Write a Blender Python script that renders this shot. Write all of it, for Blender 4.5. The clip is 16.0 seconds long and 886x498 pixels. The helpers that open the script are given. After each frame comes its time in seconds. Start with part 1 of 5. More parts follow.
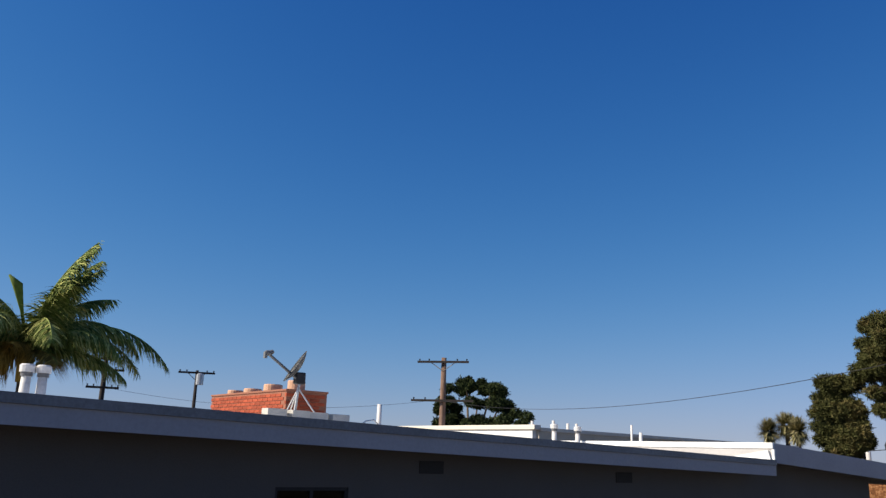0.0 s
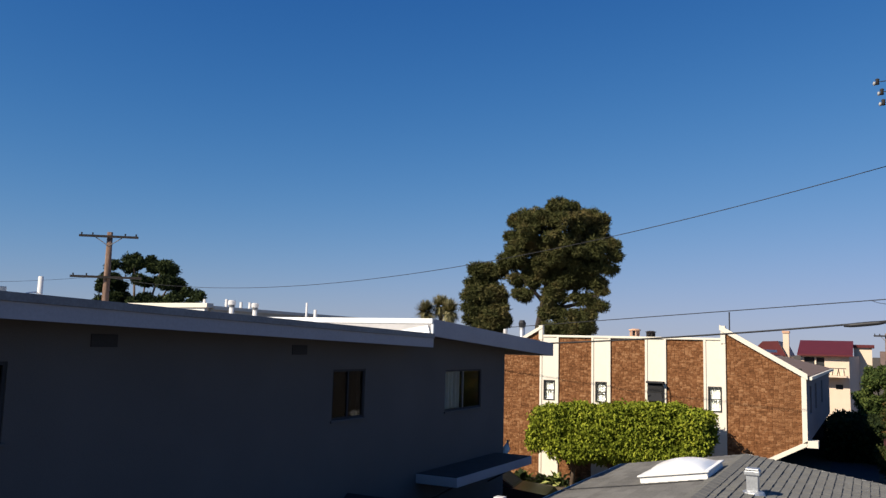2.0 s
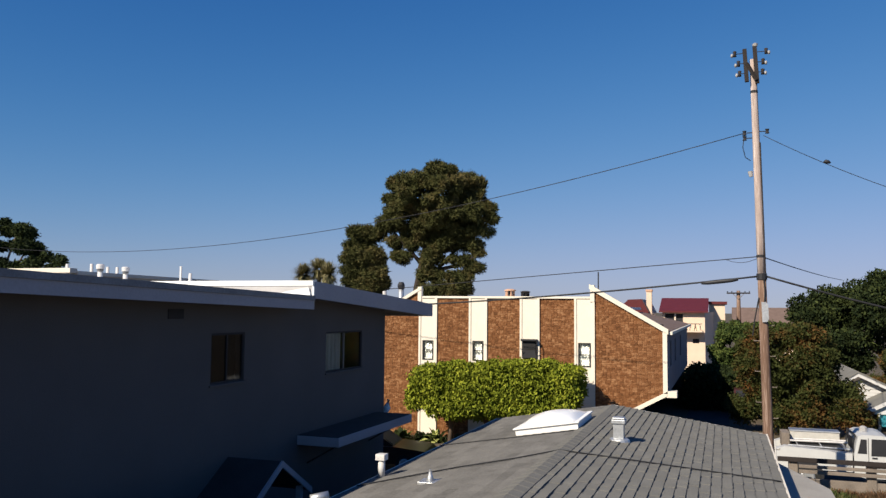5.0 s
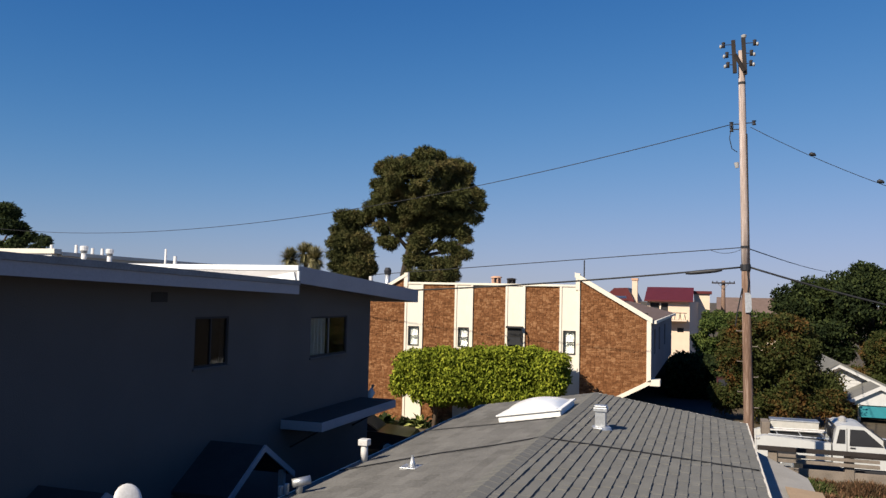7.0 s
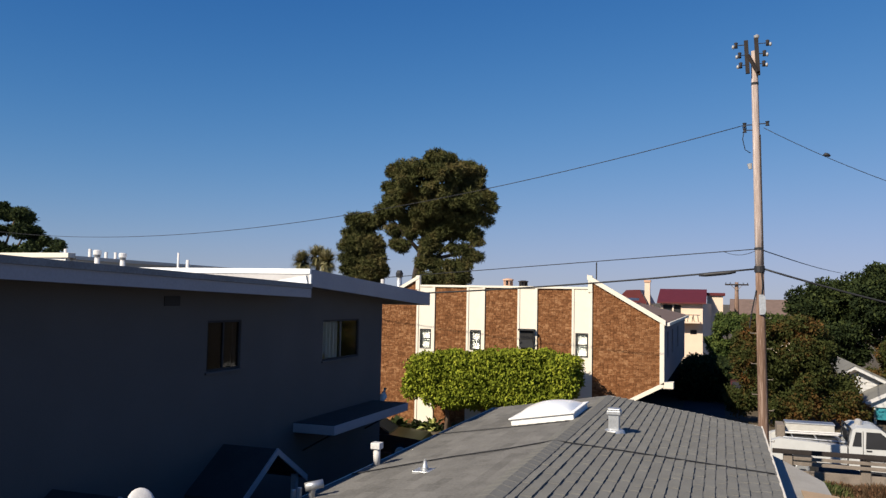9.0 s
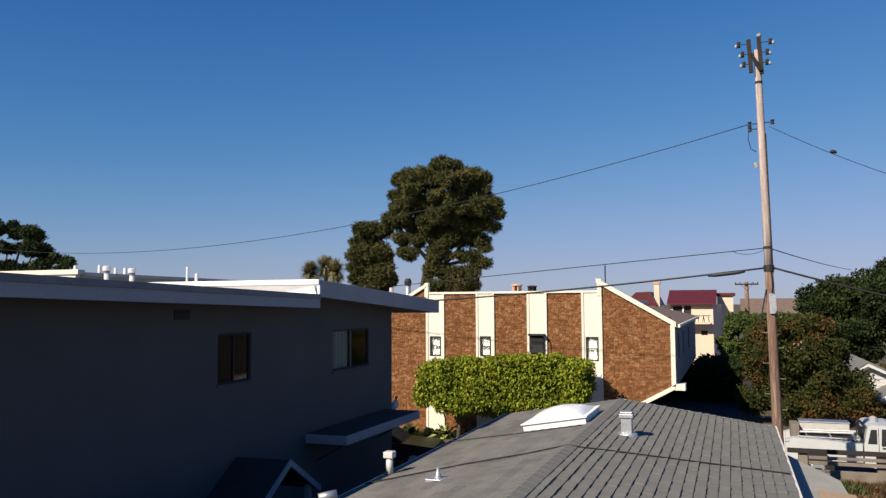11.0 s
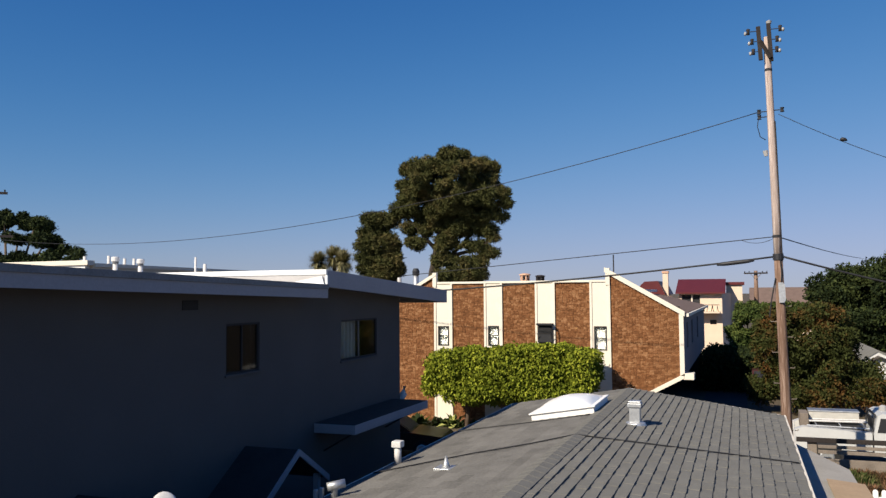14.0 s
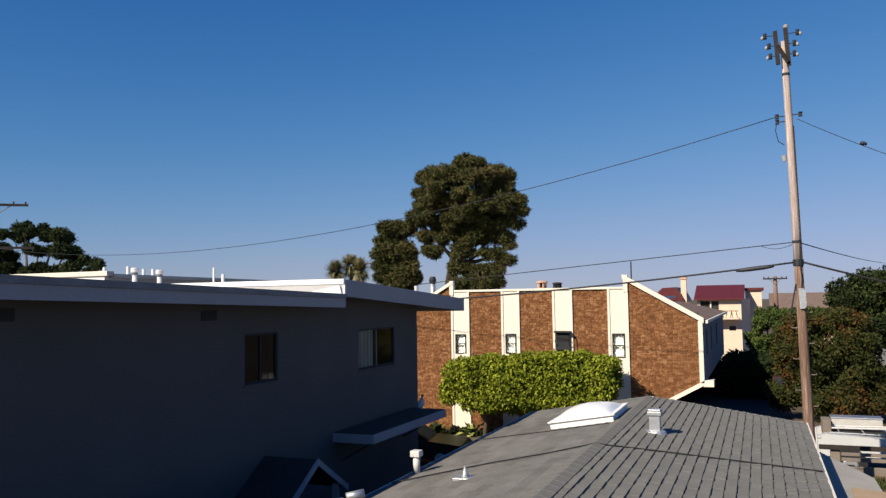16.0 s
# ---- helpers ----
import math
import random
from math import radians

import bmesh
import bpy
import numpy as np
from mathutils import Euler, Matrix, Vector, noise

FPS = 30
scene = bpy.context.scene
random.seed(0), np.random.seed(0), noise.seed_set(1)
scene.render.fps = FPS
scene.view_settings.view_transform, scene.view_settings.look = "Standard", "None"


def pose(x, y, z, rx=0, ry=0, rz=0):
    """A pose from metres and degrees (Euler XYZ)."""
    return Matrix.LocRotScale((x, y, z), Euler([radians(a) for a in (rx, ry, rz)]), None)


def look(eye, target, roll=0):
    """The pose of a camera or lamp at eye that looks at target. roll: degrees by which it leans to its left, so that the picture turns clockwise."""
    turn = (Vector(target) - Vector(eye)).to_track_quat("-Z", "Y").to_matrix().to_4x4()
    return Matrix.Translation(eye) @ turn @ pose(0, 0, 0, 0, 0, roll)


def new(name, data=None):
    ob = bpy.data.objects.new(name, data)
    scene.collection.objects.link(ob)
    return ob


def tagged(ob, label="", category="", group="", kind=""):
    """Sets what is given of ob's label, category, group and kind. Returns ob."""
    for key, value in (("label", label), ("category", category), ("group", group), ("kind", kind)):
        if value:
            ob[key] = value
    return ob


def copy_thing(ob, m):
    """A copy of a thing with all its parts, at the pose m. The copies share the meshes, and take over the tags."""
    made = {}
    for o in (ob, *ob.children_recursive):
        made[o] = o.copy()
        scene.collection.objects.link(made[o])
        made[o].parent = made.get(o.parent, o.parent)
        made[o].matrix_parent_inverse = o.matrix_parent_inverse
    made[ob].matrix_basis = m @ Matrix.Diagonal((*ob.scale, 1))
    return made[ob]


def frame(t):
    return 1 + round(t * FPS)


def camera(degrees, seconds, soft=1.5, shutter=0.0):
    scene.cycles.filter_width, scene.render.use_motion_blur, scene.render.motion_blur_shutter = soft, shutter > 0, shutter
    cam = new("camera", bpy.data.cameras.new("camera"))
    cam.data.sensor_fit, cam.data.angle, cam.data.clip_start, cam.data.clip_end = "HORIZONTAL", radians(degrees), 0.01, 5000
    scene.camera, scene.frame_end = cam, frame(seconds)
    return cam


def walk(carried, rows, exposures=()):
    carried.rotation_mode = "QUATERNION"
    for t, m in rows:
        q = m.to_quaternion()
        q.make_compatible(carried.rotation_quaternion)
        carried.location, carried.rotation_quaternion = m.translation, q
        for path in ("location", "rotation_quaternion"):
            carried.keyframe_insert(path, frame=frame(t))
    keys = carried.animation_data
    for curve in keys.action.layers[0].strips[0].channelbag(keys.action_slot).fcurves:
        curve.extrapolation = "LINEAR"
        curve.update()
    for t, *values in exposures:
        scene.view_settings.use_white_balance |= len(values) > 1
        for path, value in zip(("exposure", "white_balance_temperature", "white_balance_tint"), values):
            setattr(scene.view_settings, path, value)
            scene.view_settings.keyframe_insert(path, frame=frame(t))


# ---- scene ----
cam = camera(57.66, 16.0, soft=1.4)
PATH = [
    (0, pose(0.006, 0.302, 5.699, 104.38, -1.84, 50.59)),
    (0.5, pose(-0.008, 0.441, 5.672, 103.25, -2.72, 45.30)),
    (1, pose(-0.014, 0.467, 5.648, 100.92, -3.35, 40.23)),
    (1.5, pose(-0.003, 0.297, 5.603, 98.27, -2.05, 33.74)),
    (2, pose(-0.007, 0.079, 5.606, 96.73, -1.45, 27.72)),
    (2.5, pose(0.002, -0.007, 5.586, 95.77, -1.67, 23.84)),
    (3, pose(-0.046, -0.032, 5.571, 95.62, -1.80, 21.23)),
    (3.5, pose(-0.051, -0.025, 5.569, 94.92, -1.31, 20.79)),
    (6, pose(0.011, -0.032, 5.580, 93.48, -0.81, 17.72)),
    (6.5, pose(0.027, -0.033, 5.591, 92.82, -1.18, 17.39)),
    (7, pose(0.016, -0.029, 5.591, 93.24, -1.27, 18.17)),
    (7.5, pose(0.028, -0.019, 5.601, 93.47, -1.33, 18.43)),
    (8, pose(0.010, -0.026, 5.613, 93.62, -1.23, 18.86)),
    (8.5, pose(0.014, -0.030, 5.598, 93.87, -1.17, 19.08)),
    (9, pose(-0.000, -0.000, 5.600, 93.40, -1.10, 19.00)),
    (11.5, pose(0.012, -0.006, 5.604, 93.99, 0.70, 19.95)),
    (12, pose(0.015, -0.008, 5.613, 93.82, 0.59, 20.43)),
    (12.5, pose(0.014, -0.016, 5.618, 93.68, 0.58, 19.92)),
    (13, pose(0.015, -0.001, 5.605, 93.52, 0.76, 20.08)),
    (13.5, pose(0.004, 0.017, 5.604, 93.21, 0.49, 19.94)),
    (14, pose(0.013, 0.019, 5.601, 93.18, 0.49, 20.24)),
    (14.5, pose(0.015, 0.010, 5.583, 93.67, 0.67, 20.91)),
    (15, pose(0.013, 0.002, 5.602, 93.61, 0.70, 21.19)),
    (15.5, pose(0.003, 0.024, 5.600, 94.16, 0.91, 21.48)),
    (16, pose(-0.005, 0.022, 5.621, 93.74, 0.89, 21.42)),
]
EXPO = 0.45
walk(cam, PATH, exposures=[(0.0, EXPO + 0.1), (1.0, EXPO + 0.02), (2.5, EXPO), (16.0, EXPO)])

# ---- sky and sun ----
SUN_WAY = Vector((0.39, 0.72, -0.59)).normalized()
world = bpy.data.worlds.new("sky")
scene.world = world
world.use_nodes = True
wn = world.node_tree.nodes
sky = wn.new("ShaderNodeTexSky")
sky.sky_type = "NISHITA"
sky.sun_disc = False
sky.sun_elevation = math.asin(-SUN_WAY.z)
sky.sun_rotation = math.atan2(-SUN_WAY.x, -SUN_WAY.y)
sky.air_density, sky.dust_density, sky.ozone_density = 1.0, 0.0, 2.8
wn["Background"].inputs["Strength"].default_value = 0.05
# a clear winter sky: deep blue overhead, greyed with haze where it is brightest
wl = world.node_tree.links
parts = wn.new("ShaderNodeSeparateColor")
whole = wn.new("ShaderNodeCombineColor")
wl.new(sky.outputs["Color"], parts.inputs["Color"])
def sum_node(kind, a, b):
    """One step of arithmetic in the sky; a and b are sockets or numbers."""
    q = wn.new("ShaderNodeMath")
    q.operation = kind
    for k, v in enumerate((a, b)):
        if isinstance(v, float):
            q.inputs[k].default_value = v
        else:
            wl.new(v, q.inputs[k])
    return q.outputs[0]


for channel, size_, power, gain, bend in (("Red", 0.0438, 2.0, 158.0, 21.5), ("Green", 0.065, 1.5, 47.8, 5.15), ("Blue", 0.0969, 1.0, 21.0, 1.0)):
    u = sum_node("POWER", sum_node("MULTIPLY", parts.outputs[channel], size_), power)
    level = sum_node("DIVIDE", sum_node("MULTIPLY", u, gain), sum_node("ADD", sum_node("MULTIPLY", u, bend), 1.0))
    wl.new(level, whole.inputs[channel])
wl.new(whole.outputs["Color"], wn["Background"].inputs["Color"])
sun = new("sun", bpy.data.lights.new("sun", "SUN"))
sun.data.energy, sun.data.angle, sun.data.color = 5.0, radians(0.53), (1.0, 0.9, 0.74)
sun.matrix_world = look(-SUN_WAY * 50, (0, 0, 0))


# ---- materials ----
def mat(name, col, rough=0.8, metal=0.0, vary=0.25, scale=3.0, fine=40.0, bump=0.3, spec=0.3, piece=0.0, island=0.0, alt=None):
    """A procedural surface: two scales of noise in colour and a fine relief."""
    m = bpy.data.materials.new(name)
    m.use_nodes = True
    nt = m.node_tree
    n, l = nt.nodes, nt.links
    b = n["Principled BSDF"]
    b.inputs["Roughness"].default_value = rough
    b.inputs["Metallic"].default_value = metal
    b.inputs["Specular IOR Level"].default_value = spec
    tc = n.new("ShaderNodeTexCoord")
    n1 = n.new("ShaderNodeTexNoise"); n1.inputs["Scale"].default_value = scale; n1.inputs["Detail"].default_value = 5
    n2 = n.new("ShaderNodeTexNoise"); n2.inputs["Scale"].default_value = fine; n2.inputs["Detail"].default_value = 3
    l.new(tc.outputs["Object"], n1.inputs["Vector"])
    l.new(tc.outputs["Object"], n2.inputs["Vector"])
    mixf = n.new("ShaderNodeMath"); mixf.operation = "MULTIPLY_ADD"
    l.new(n2.outputs["Fac"], mixf.inputs[0]); mixf.inputs[1].default_value = 0.5
    half = n.new("ShaderNodeMath"); half.operation = "MULTIPLY"; half.inputs[1].default_value = 0.5
    l.new(n1.outputs["Fac"], half.inputs[0]); l.new(half.outputs[0], mixf.inputs[2])
    fac = mixf.outputs[0]
    for amount, socket in ((piece, "object"), (island, "island")):
        if amount:
            src = n.new("ShaderNodeObjectInfo").outputs["Random"] if socket == "object" else n.new("ShaderNodeNewGeometry").outputs["Random Per Island"]
            add = n.new("ShaderNodeMath"); add.operation = "MULTIPLY_ADD"
            off = n.new("ShaderNodeMath"); off.operation = "SUBTRACT"; off.inputs[1].default_value = 0.5
            l.new(src, off.inputs[0]); l.new(off.outputs[0], add.inputs[0]); add.inputs[1].default_value = amount
            l.new(fac, add.inputs[2]); fac = add.outputs[0]
    r = n.new("ShaderNodeValToRGB")
    alt = alt or tuple(min(1, c * (1 + vary)) for c in col)
    e = r.color_ramp.elements
    e[0].position, e[1].position = 0.3, 0.7
    e[0].color = (*[c * (1 - vary) for c in col], 1)
    e[1].color = (*alt, 1)
    mid = e.new(0.5); mid.color = (*col, 1)
    l.new(fac, r.inputs["Fac"]); l.new(r.outputs["Color"], b.inputs["Base Color"])
    if bump:
        bp = n.new("ShaderNodeBump"); bp.inputs["Strength"].default_value = bump; bp.inputs["Distance"].default_value = 0.01
        l.new(n2.outputs["Fac"], bp.inputs["Height"]); l.new(bp.outputs["Normal"], b.inputs["Normal"])
    return m


def leaf_mat(name, col, alt, island=0.5, scale=0.6, fine=6.0):
    """Leaves that let some light through, each a little different."""
    m = mat(name, col, 0.75, vary=0.45, scale=scale, fine=fine, bump=0.0, spec=0.08, island=island, alt=alt)
    b = m.node_tree.nodes["Principled BSDF"]
    b.inputs["Subsurface Weight"].default_value = 0.0
    return m


def glass_mat(name="window_glass", tint=(0.9, 0.95, 0.95), ior=1.45):
    m = bpy.data.materials.new(name)
    m.use_nodes = True
    b = m.node_tree.nodes["Principled BSDF"]
    b.inputs["Base Color"].default_value = (*tint, 1)
    b.inputs["Roughness"].default_value = 0.03
    b.inputs["Transmission Weight"].default_value = 1.0
    b.inputs["IOR"].default_value = ior
    return m


def grain_mat(name, dark, pale):
    """Weathered round timber: long streaks of bleached wood between darker checks."""
    m = mat(name, dark, 0.92, vary=0.45, scale=1.0, fine=5.0, bump=0.9, spec=0.12, alt=pale)
    nt = m.node_tree
    tc = next(q for q in nt.nodes if q.type == "TEX_COORD")
    mp = nt.nodes.new("ShaderNodeMapping")
    mp.inputs["Scale"].default_value = (14.0, 14.0, 0.55)
    nt.links.new(tc.outputs["Object"], mp.inputs["Vector"])
    for q in [q for q in nt.nodes if q.type == "TEX_NOISE"]:
        nt.links.new(mp.outputs["Vector"], q.inputs["Vector"])
    return m


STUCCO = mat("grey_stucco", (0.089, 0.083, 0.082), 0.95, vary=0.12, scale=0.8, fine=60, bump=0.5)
FASCIA = mat("pale_fascia_paint", (0.29, 0.285, 0.31), 0.6, vary=0.1, scale=1.2, fine=25, bump=0.15)
FASCIA_DARK = mat("weathered_drip_edge", (0.17, 0.172, 0.18), 0.6, vary=0.3, scale=2, fine=30, bump=0.2)
WHITE_ROOF = mat("white_roof_coating", (0.74, 0.74, 0.72), 0.7, vary=0.08, scale=1.0, fine=12, bump=0.4)
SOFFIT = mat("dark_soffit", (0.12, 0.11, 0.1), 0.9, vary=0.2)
FRAME_DARK = mat("dark_window_frame", (0.035, 0.035, 0.038), 0.7, vary=0.2, bump=0.1, spec=0.1)
FRAME_GREY = mat("aluminium_frame", (0.13, 0.13, 0.135), 0.6, metal=0.0, vary=0.1, bump=0.1)
# near-black colour stands in for the darkness inside rooms and the porch
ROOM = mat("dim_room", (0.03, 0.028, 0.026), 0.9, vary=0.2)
CURTAIN = mat("white_curtain", (0.7, 0.68, 0.64), 0.9, vary=0.1, scale=2, fine=15)
GLASS = glass_mat()
DIM_GLASS = glass_mat("tinted_window_glass", (0.45, 0.47, 0.48), 1.22)
STONE = mat("brown_stone_veneer", (0.2, 0.084, 0.034), 0.9, vary=0.42, scale=3, fine=12, bump=0.8, spec=0.15, piece=0.24, alt=(0.32, 0.165, 0.078))
STONE_REST = mat("brown_stone_veneer_rest", (0.2, 0.084, 0.034), 0.9, vary=0.42, scale=3, fine=12, bump=0.8, spec=0.15, island=0.24, alt=(0.32, 0.165, 0.078))
MORTAR = mat("dark_mortar", (0.19, 0.085, 0.04), 0.95, vary=0.3, scale=5, fine=50)
CREAM = mat("cream_paint", (0.74, 0.675, 0.565), 0.6, vary=0.06, scale=2, fine=30, bump=0.15)
SHINGLE = mat("grey_asphalt_shingle", (0.17, 0.165, 0.15), 0.95, vary=0.2, scale=1.6, fine=70, bump=0.7, spec=0.1, piece=0.09)
SHINGLE_REST = mat("grey_asphalt_shingle_rest", (0.168, 0.16, 0.145), 0.95, vary=0.3, scale=1.6, fine=26, bump=0.8, spec=0.1, island=0.2)
TARPAPER = mat("roof_felt", (0.035, 0.034, 0.034), 0.95)
ACRYLIC = mat("milky_acrylic", (0.85, 0.85, 0.84), 0.25, vary=0.04, scale=2, fine=10, bump=0.02, spec=0.5)
GALV = mat("galvanised_metal", (0.5, 0.51, 0.52), 0.45, metal=0.7, vary=0.25, scale=6, fine=30, bump=0.2)
WHITE_METAL = mat("white_painted_pipe", (0.6, 0.58, 0.56), 0.55, vary=0.2, scale=5, fine=30, bump=0.1)
POLE_WOOD = grain_mat("weathered_pole_wood", (0.17, 0.105, 0.075), (0.42, 0.31, 0.25))
PALE_WOOD = grain_mat("bleached_pole_wood", (0.43, 0.34, 0.3), (0.72, 0.64, 0.6))
DARK_WOOD = mat("creosote_wood", (0.03, 0.024, 0.022), 0.9, vary=0.35, scale=3, fine=30, bump=0.5)
PORCELAIN = mat("porcelain_insulator", (0.34, 0.33, 0.32), 0.3, vary=0.1, bump=0.0, spec=0.5)
BLACK_CABLE = mat("black_cable_sheath", (0.02, 0.02, 0.022), 0.6, vary=0.2, bump=0.1)
BRICK = mat("red_brick", (0.3, 0.06, 0.026), 0.9, vary=0.3, scale=6, fine=40, bump=0.5, piece=0.32)
BRICK_CORE = mat("brick_mortar", (0.26, 0.11, 0.07), 0.95, vary=0.2, scale=8, fine=50)
CLAY = mat("clay_flue", (0.55, 0.33, 0.22), 0.85, vary=0.2, scale=5, fine=40)
BLOCK = mat("concrete_block", (0.48, 0.46, 0.42), 0.95, vary=0.2, scale=5, fine=60, bump=0.6)
# dish grey made darker, carrying the shade of its backlit side
DISH = mat("backlit_dish_grey", (0.14, 0.14, 0.14), 0.5, vary=0.15, bump=0.1)
DARK_BARK = mat("dark_tree_bark", (0.05, 0.038, 0.03), 0.95, vary=0.4, scale=4, fine=30, bump=0.8)
BARK = mat("tree_bark", (0.12, 0.085, 0.06), 0.95, vary=0.4, scale=4, fine=30, bump=0.8)
PINE = leaf_mat("pine_needles", (0.064, 0.068, 0.023), (0.145, 0.11, 0.044), 0.1, 0.4, 1.3)
HEDGE = leaf_mat("clipped_hedge_leaves", (0.16, 0.195, 0.018), (0.32, 0.335, 0.035), 0.35)
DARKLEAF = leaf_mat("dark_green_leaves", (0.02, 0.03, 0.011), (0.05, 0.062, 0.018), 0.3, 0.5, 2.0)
MIXLEAF = leaf_mat("rusty_green_leaves", (0.042, 0.05, 0.014), (0.135, 0.05, 0.017), 0.12, 0.5, 1.3)
PALM = leaf_mat("palm_leaflets", (0.13, 0.18, 0.04), (0.4, 0.4, 0.13))
FANPALM = leaf_mat("dusty_fan_leaves", (0.17, 0.16, 0.07), (0.42, 0.36, 0.2), 0.4)
PALM_DRY = leaf_mat("yellowed_palm", (0.22, 0.16, 0.04), (0.4, 0.28, 0.07))
GRASS = leaf_mat("mixed_grass", (0.06, 0.085, 0.022), (0.13, 0.11, 0.05))
TAN_WALL = mat("tan_stucco", (0.6, 0.52, 0.4), 0.9, vary=0.12, scale=1.0, fine=30)
# roof step coating greyed in colour, standing in for glancing sunlight
RISER = mat("glancing_sun_riser_grey", (0.4, 0.385, 0.38), 0.8, vary=0.1, scale=1.5, fine=20)
SOIL = mat("dry_soil", (0.09, 0.07, 0.045), 0.95, vary=0.35, scale=0.5, fine=8, bump=0.5)
ASPHALT = mat("asphalt", (0.045, 0.044, 0.044), 0.9, vary=0.25, scale=1.0, fine=60, bump=0.4)
CONCRETE = mat("concrete_slab", (0.32, 0.3, 0.27), 0.9, vary=0.2, scale=1.5, fine=40, bump=0.3)
MAROON = mat("maroon_metal_roof", (0.1, 0.017, 0.018), 0.5, vary=0.2, scale=2, fine=20)
PEACH = mat("peach_stucco", (0.7, 0.55, 0.42), 0.9, vary=0.08, scale=1.5, fine=40)
BROWN_ROOF = mat("brown_shingle_far", (0.16, 0.11, 0.09), 0.95, vary=0.25, scale=2, fine=20)
WHITE_WALL = mat("white_siding", (0.78, 0.77, 0.75), 0.7, vary=0.06, scale=2, fine=20)
# white siding darkened in colour for the tree shade on the gabled house
HOUSE_SHADED = mat("tree_shaded_white_siding", (0.55, 0.54, 0.53), 0.8, vary=0.12, scale=3, fine=20)
TEAL = mat("teal_awning_cloth", (0.02, 0.17, 0.2), 0.8, vary=0.15)
TRUCK_WHITE = mat("white_car_paint", (0.52, 0.52, 0.51), 0.35, vary=0.05, scale=1.5, fine=10, bump=0.0, spec=0.5)
RUBBER = mat("tyre_rubber", (0.02, 0.02, 0.02), 0.8, vary=0.2)
GREY_WOOD = mat("grey_timber", (0.2, 0.165, 0.135), 0.9, vary=0.35, scale=3, fine=30, bump=0.5)
RED_PAINT = mat("red_car_paint", (0.4, 0.03, 0.02), 0.3, vary=0.1, bump=0.0, spec=0.5)
BLACK_PLASTIC = mat("black_plastic", (0.025, 0.025, 0.028), 0.5, vary=0.2, bump=0.1)


# ---- builders ----
def thing(name, at, label, category, group="", kind=""):
    """An empty at a thing's base, which its parts hang from."""
    ob = new(name)
    ob.empty_display_size = 0.1
    ob.matrix_world = at if isinstance(at, Matrix) else Matrix.Translation(at)
    return tagged(ob, label, category, group, kind)


def part(name, bm, material, parent=None, label="", smooth=False):
    """Links a bmesh, in its parent's space, as one mesh object."""
    me = bpy.data.meshes.new(name)
    bm.normal_update()
    bm.to_mesh(me)
    bm.free()
    if smooth:
        for p in me.polygons:
            p.use_smooth = True
    for m in material if isinstance(material, (list, tuple)) else (material,):
        me.materials.append(m)
    ob = new(name, me)
    ob.parent = parent
    return tagged(ob, label)


def piece(name, me, parent, m=None):
    """One of many alike pieces, on shared mesh data."""
    ob = new(name, me)
    ob.parent = parent
    if m is not None:
        ob.matrix_local = m
    return ob


def mesh_of(name, bm, material):
    me = bpy.data.meshes.new(name)
    bm.normal_update()
    bm.to_mesh(me)
    bm.free()
    me.materials.append(material)
    return me


def box(x0, x1, y0, y1, z0, z1, bevel=0.0, bm=None):
    bm = bm or bmesh.new()
    vs = [bm.verts.new((x, y, z)) for z in (z0, z1) for y in (y0, y1) for x in (x0, x1)]
    fs = [bm.faces.new([vs[i] for i in q]) for q in ((0, 2, 3, 1), (4, 5, 7, 6), (0, 1, 5, 4), (2, 6, 7, 3), (0, 4, 6, 2), (1, 3, 7, 5))]
    if bevel:
        edges = {e for f in fs for e in f.edges}
        bmesh.ops.bevel(bm, geom=list(edges), offset=bevel, segments=2, affect="EDGES", profile=0.5)
    return bm


def prism(points, axis, a, b, bm=None):
    """Extrudes a polygon of (u, v) along x ('x': u=y, v=z), y ('y': u=x, v=z) or z ('z': u=x, v=y) from a to b."""
    bm = bm or bmesh.new()
    def at(u, v, w):
        return {"x": (w, u, v), "y": (u, w, v), "z": (u, v, w)}[axis]
    lo = [bm.verts.new(at(u, v, a)) for u, v in points]
    hi = [bm.verts.new(at(u, v, b)) for u, v in points]
    fs = [bm.faces.new(lo), bm.faces.new(hi[::-1])]
    for i in range(len(points)):
        j = (i + 1) % len(points)
        fs.append(bm.faces.new((lo[i], hi[i], hi[j], lo[j])))
    bmesh.ops.recalc_face_normals(bm, faces=fs)
    return bm


def tube(points, radii, sides=8, bm=None, cap=True):
    """A round rod through points, with a radius at each."""
    bm = bm or bmesh.new()
    pts = [Vector(p) for p in points]
    rings = []
    for i, p in enumerate(pts):
        d = (pts[min(i + 1, len(pts) - 1)] - pts[max(i - 1, 0)]).normalized()
        side = d.cross(Vector((0, 0, 1)) if abs(d.z) < 0.95 else Vector((0, 1, 0))).normalized()
        up = side.cross(d)
        r = radii[i] if isinstance(radii, (list, tuple)) else radii
        rings.append([bm.verts.new(p + (side * math.cos(a) + up * math.sin(a)) * r) for a in [2 * math.pi * k / sides for k in range(sides)]])
    for a, b in zip(rings, rings[1:]):
        for k in range(sides):
            bm.faces.new((a[k], a[(k + 1) % sides], b[(k + 1) % sides], b[k]))
    if cap:
        bm.faces.new(rings[0]); bm.faces.new(rings[-1][::-1])
    bmesh.ops.recalc_face_normals(bm, faces=bm.faces[:])
    return bm


def sag(a, b, drop, n=24):
    """Points of a hanging wire from a to b."""
    a, b = Vector(a), Vector(b)
    return [a.lerp(b, i / n) - Vector((0, 0, 4 * drop * (i / n) * (1 - i / n))) for i in range(n + 1)]


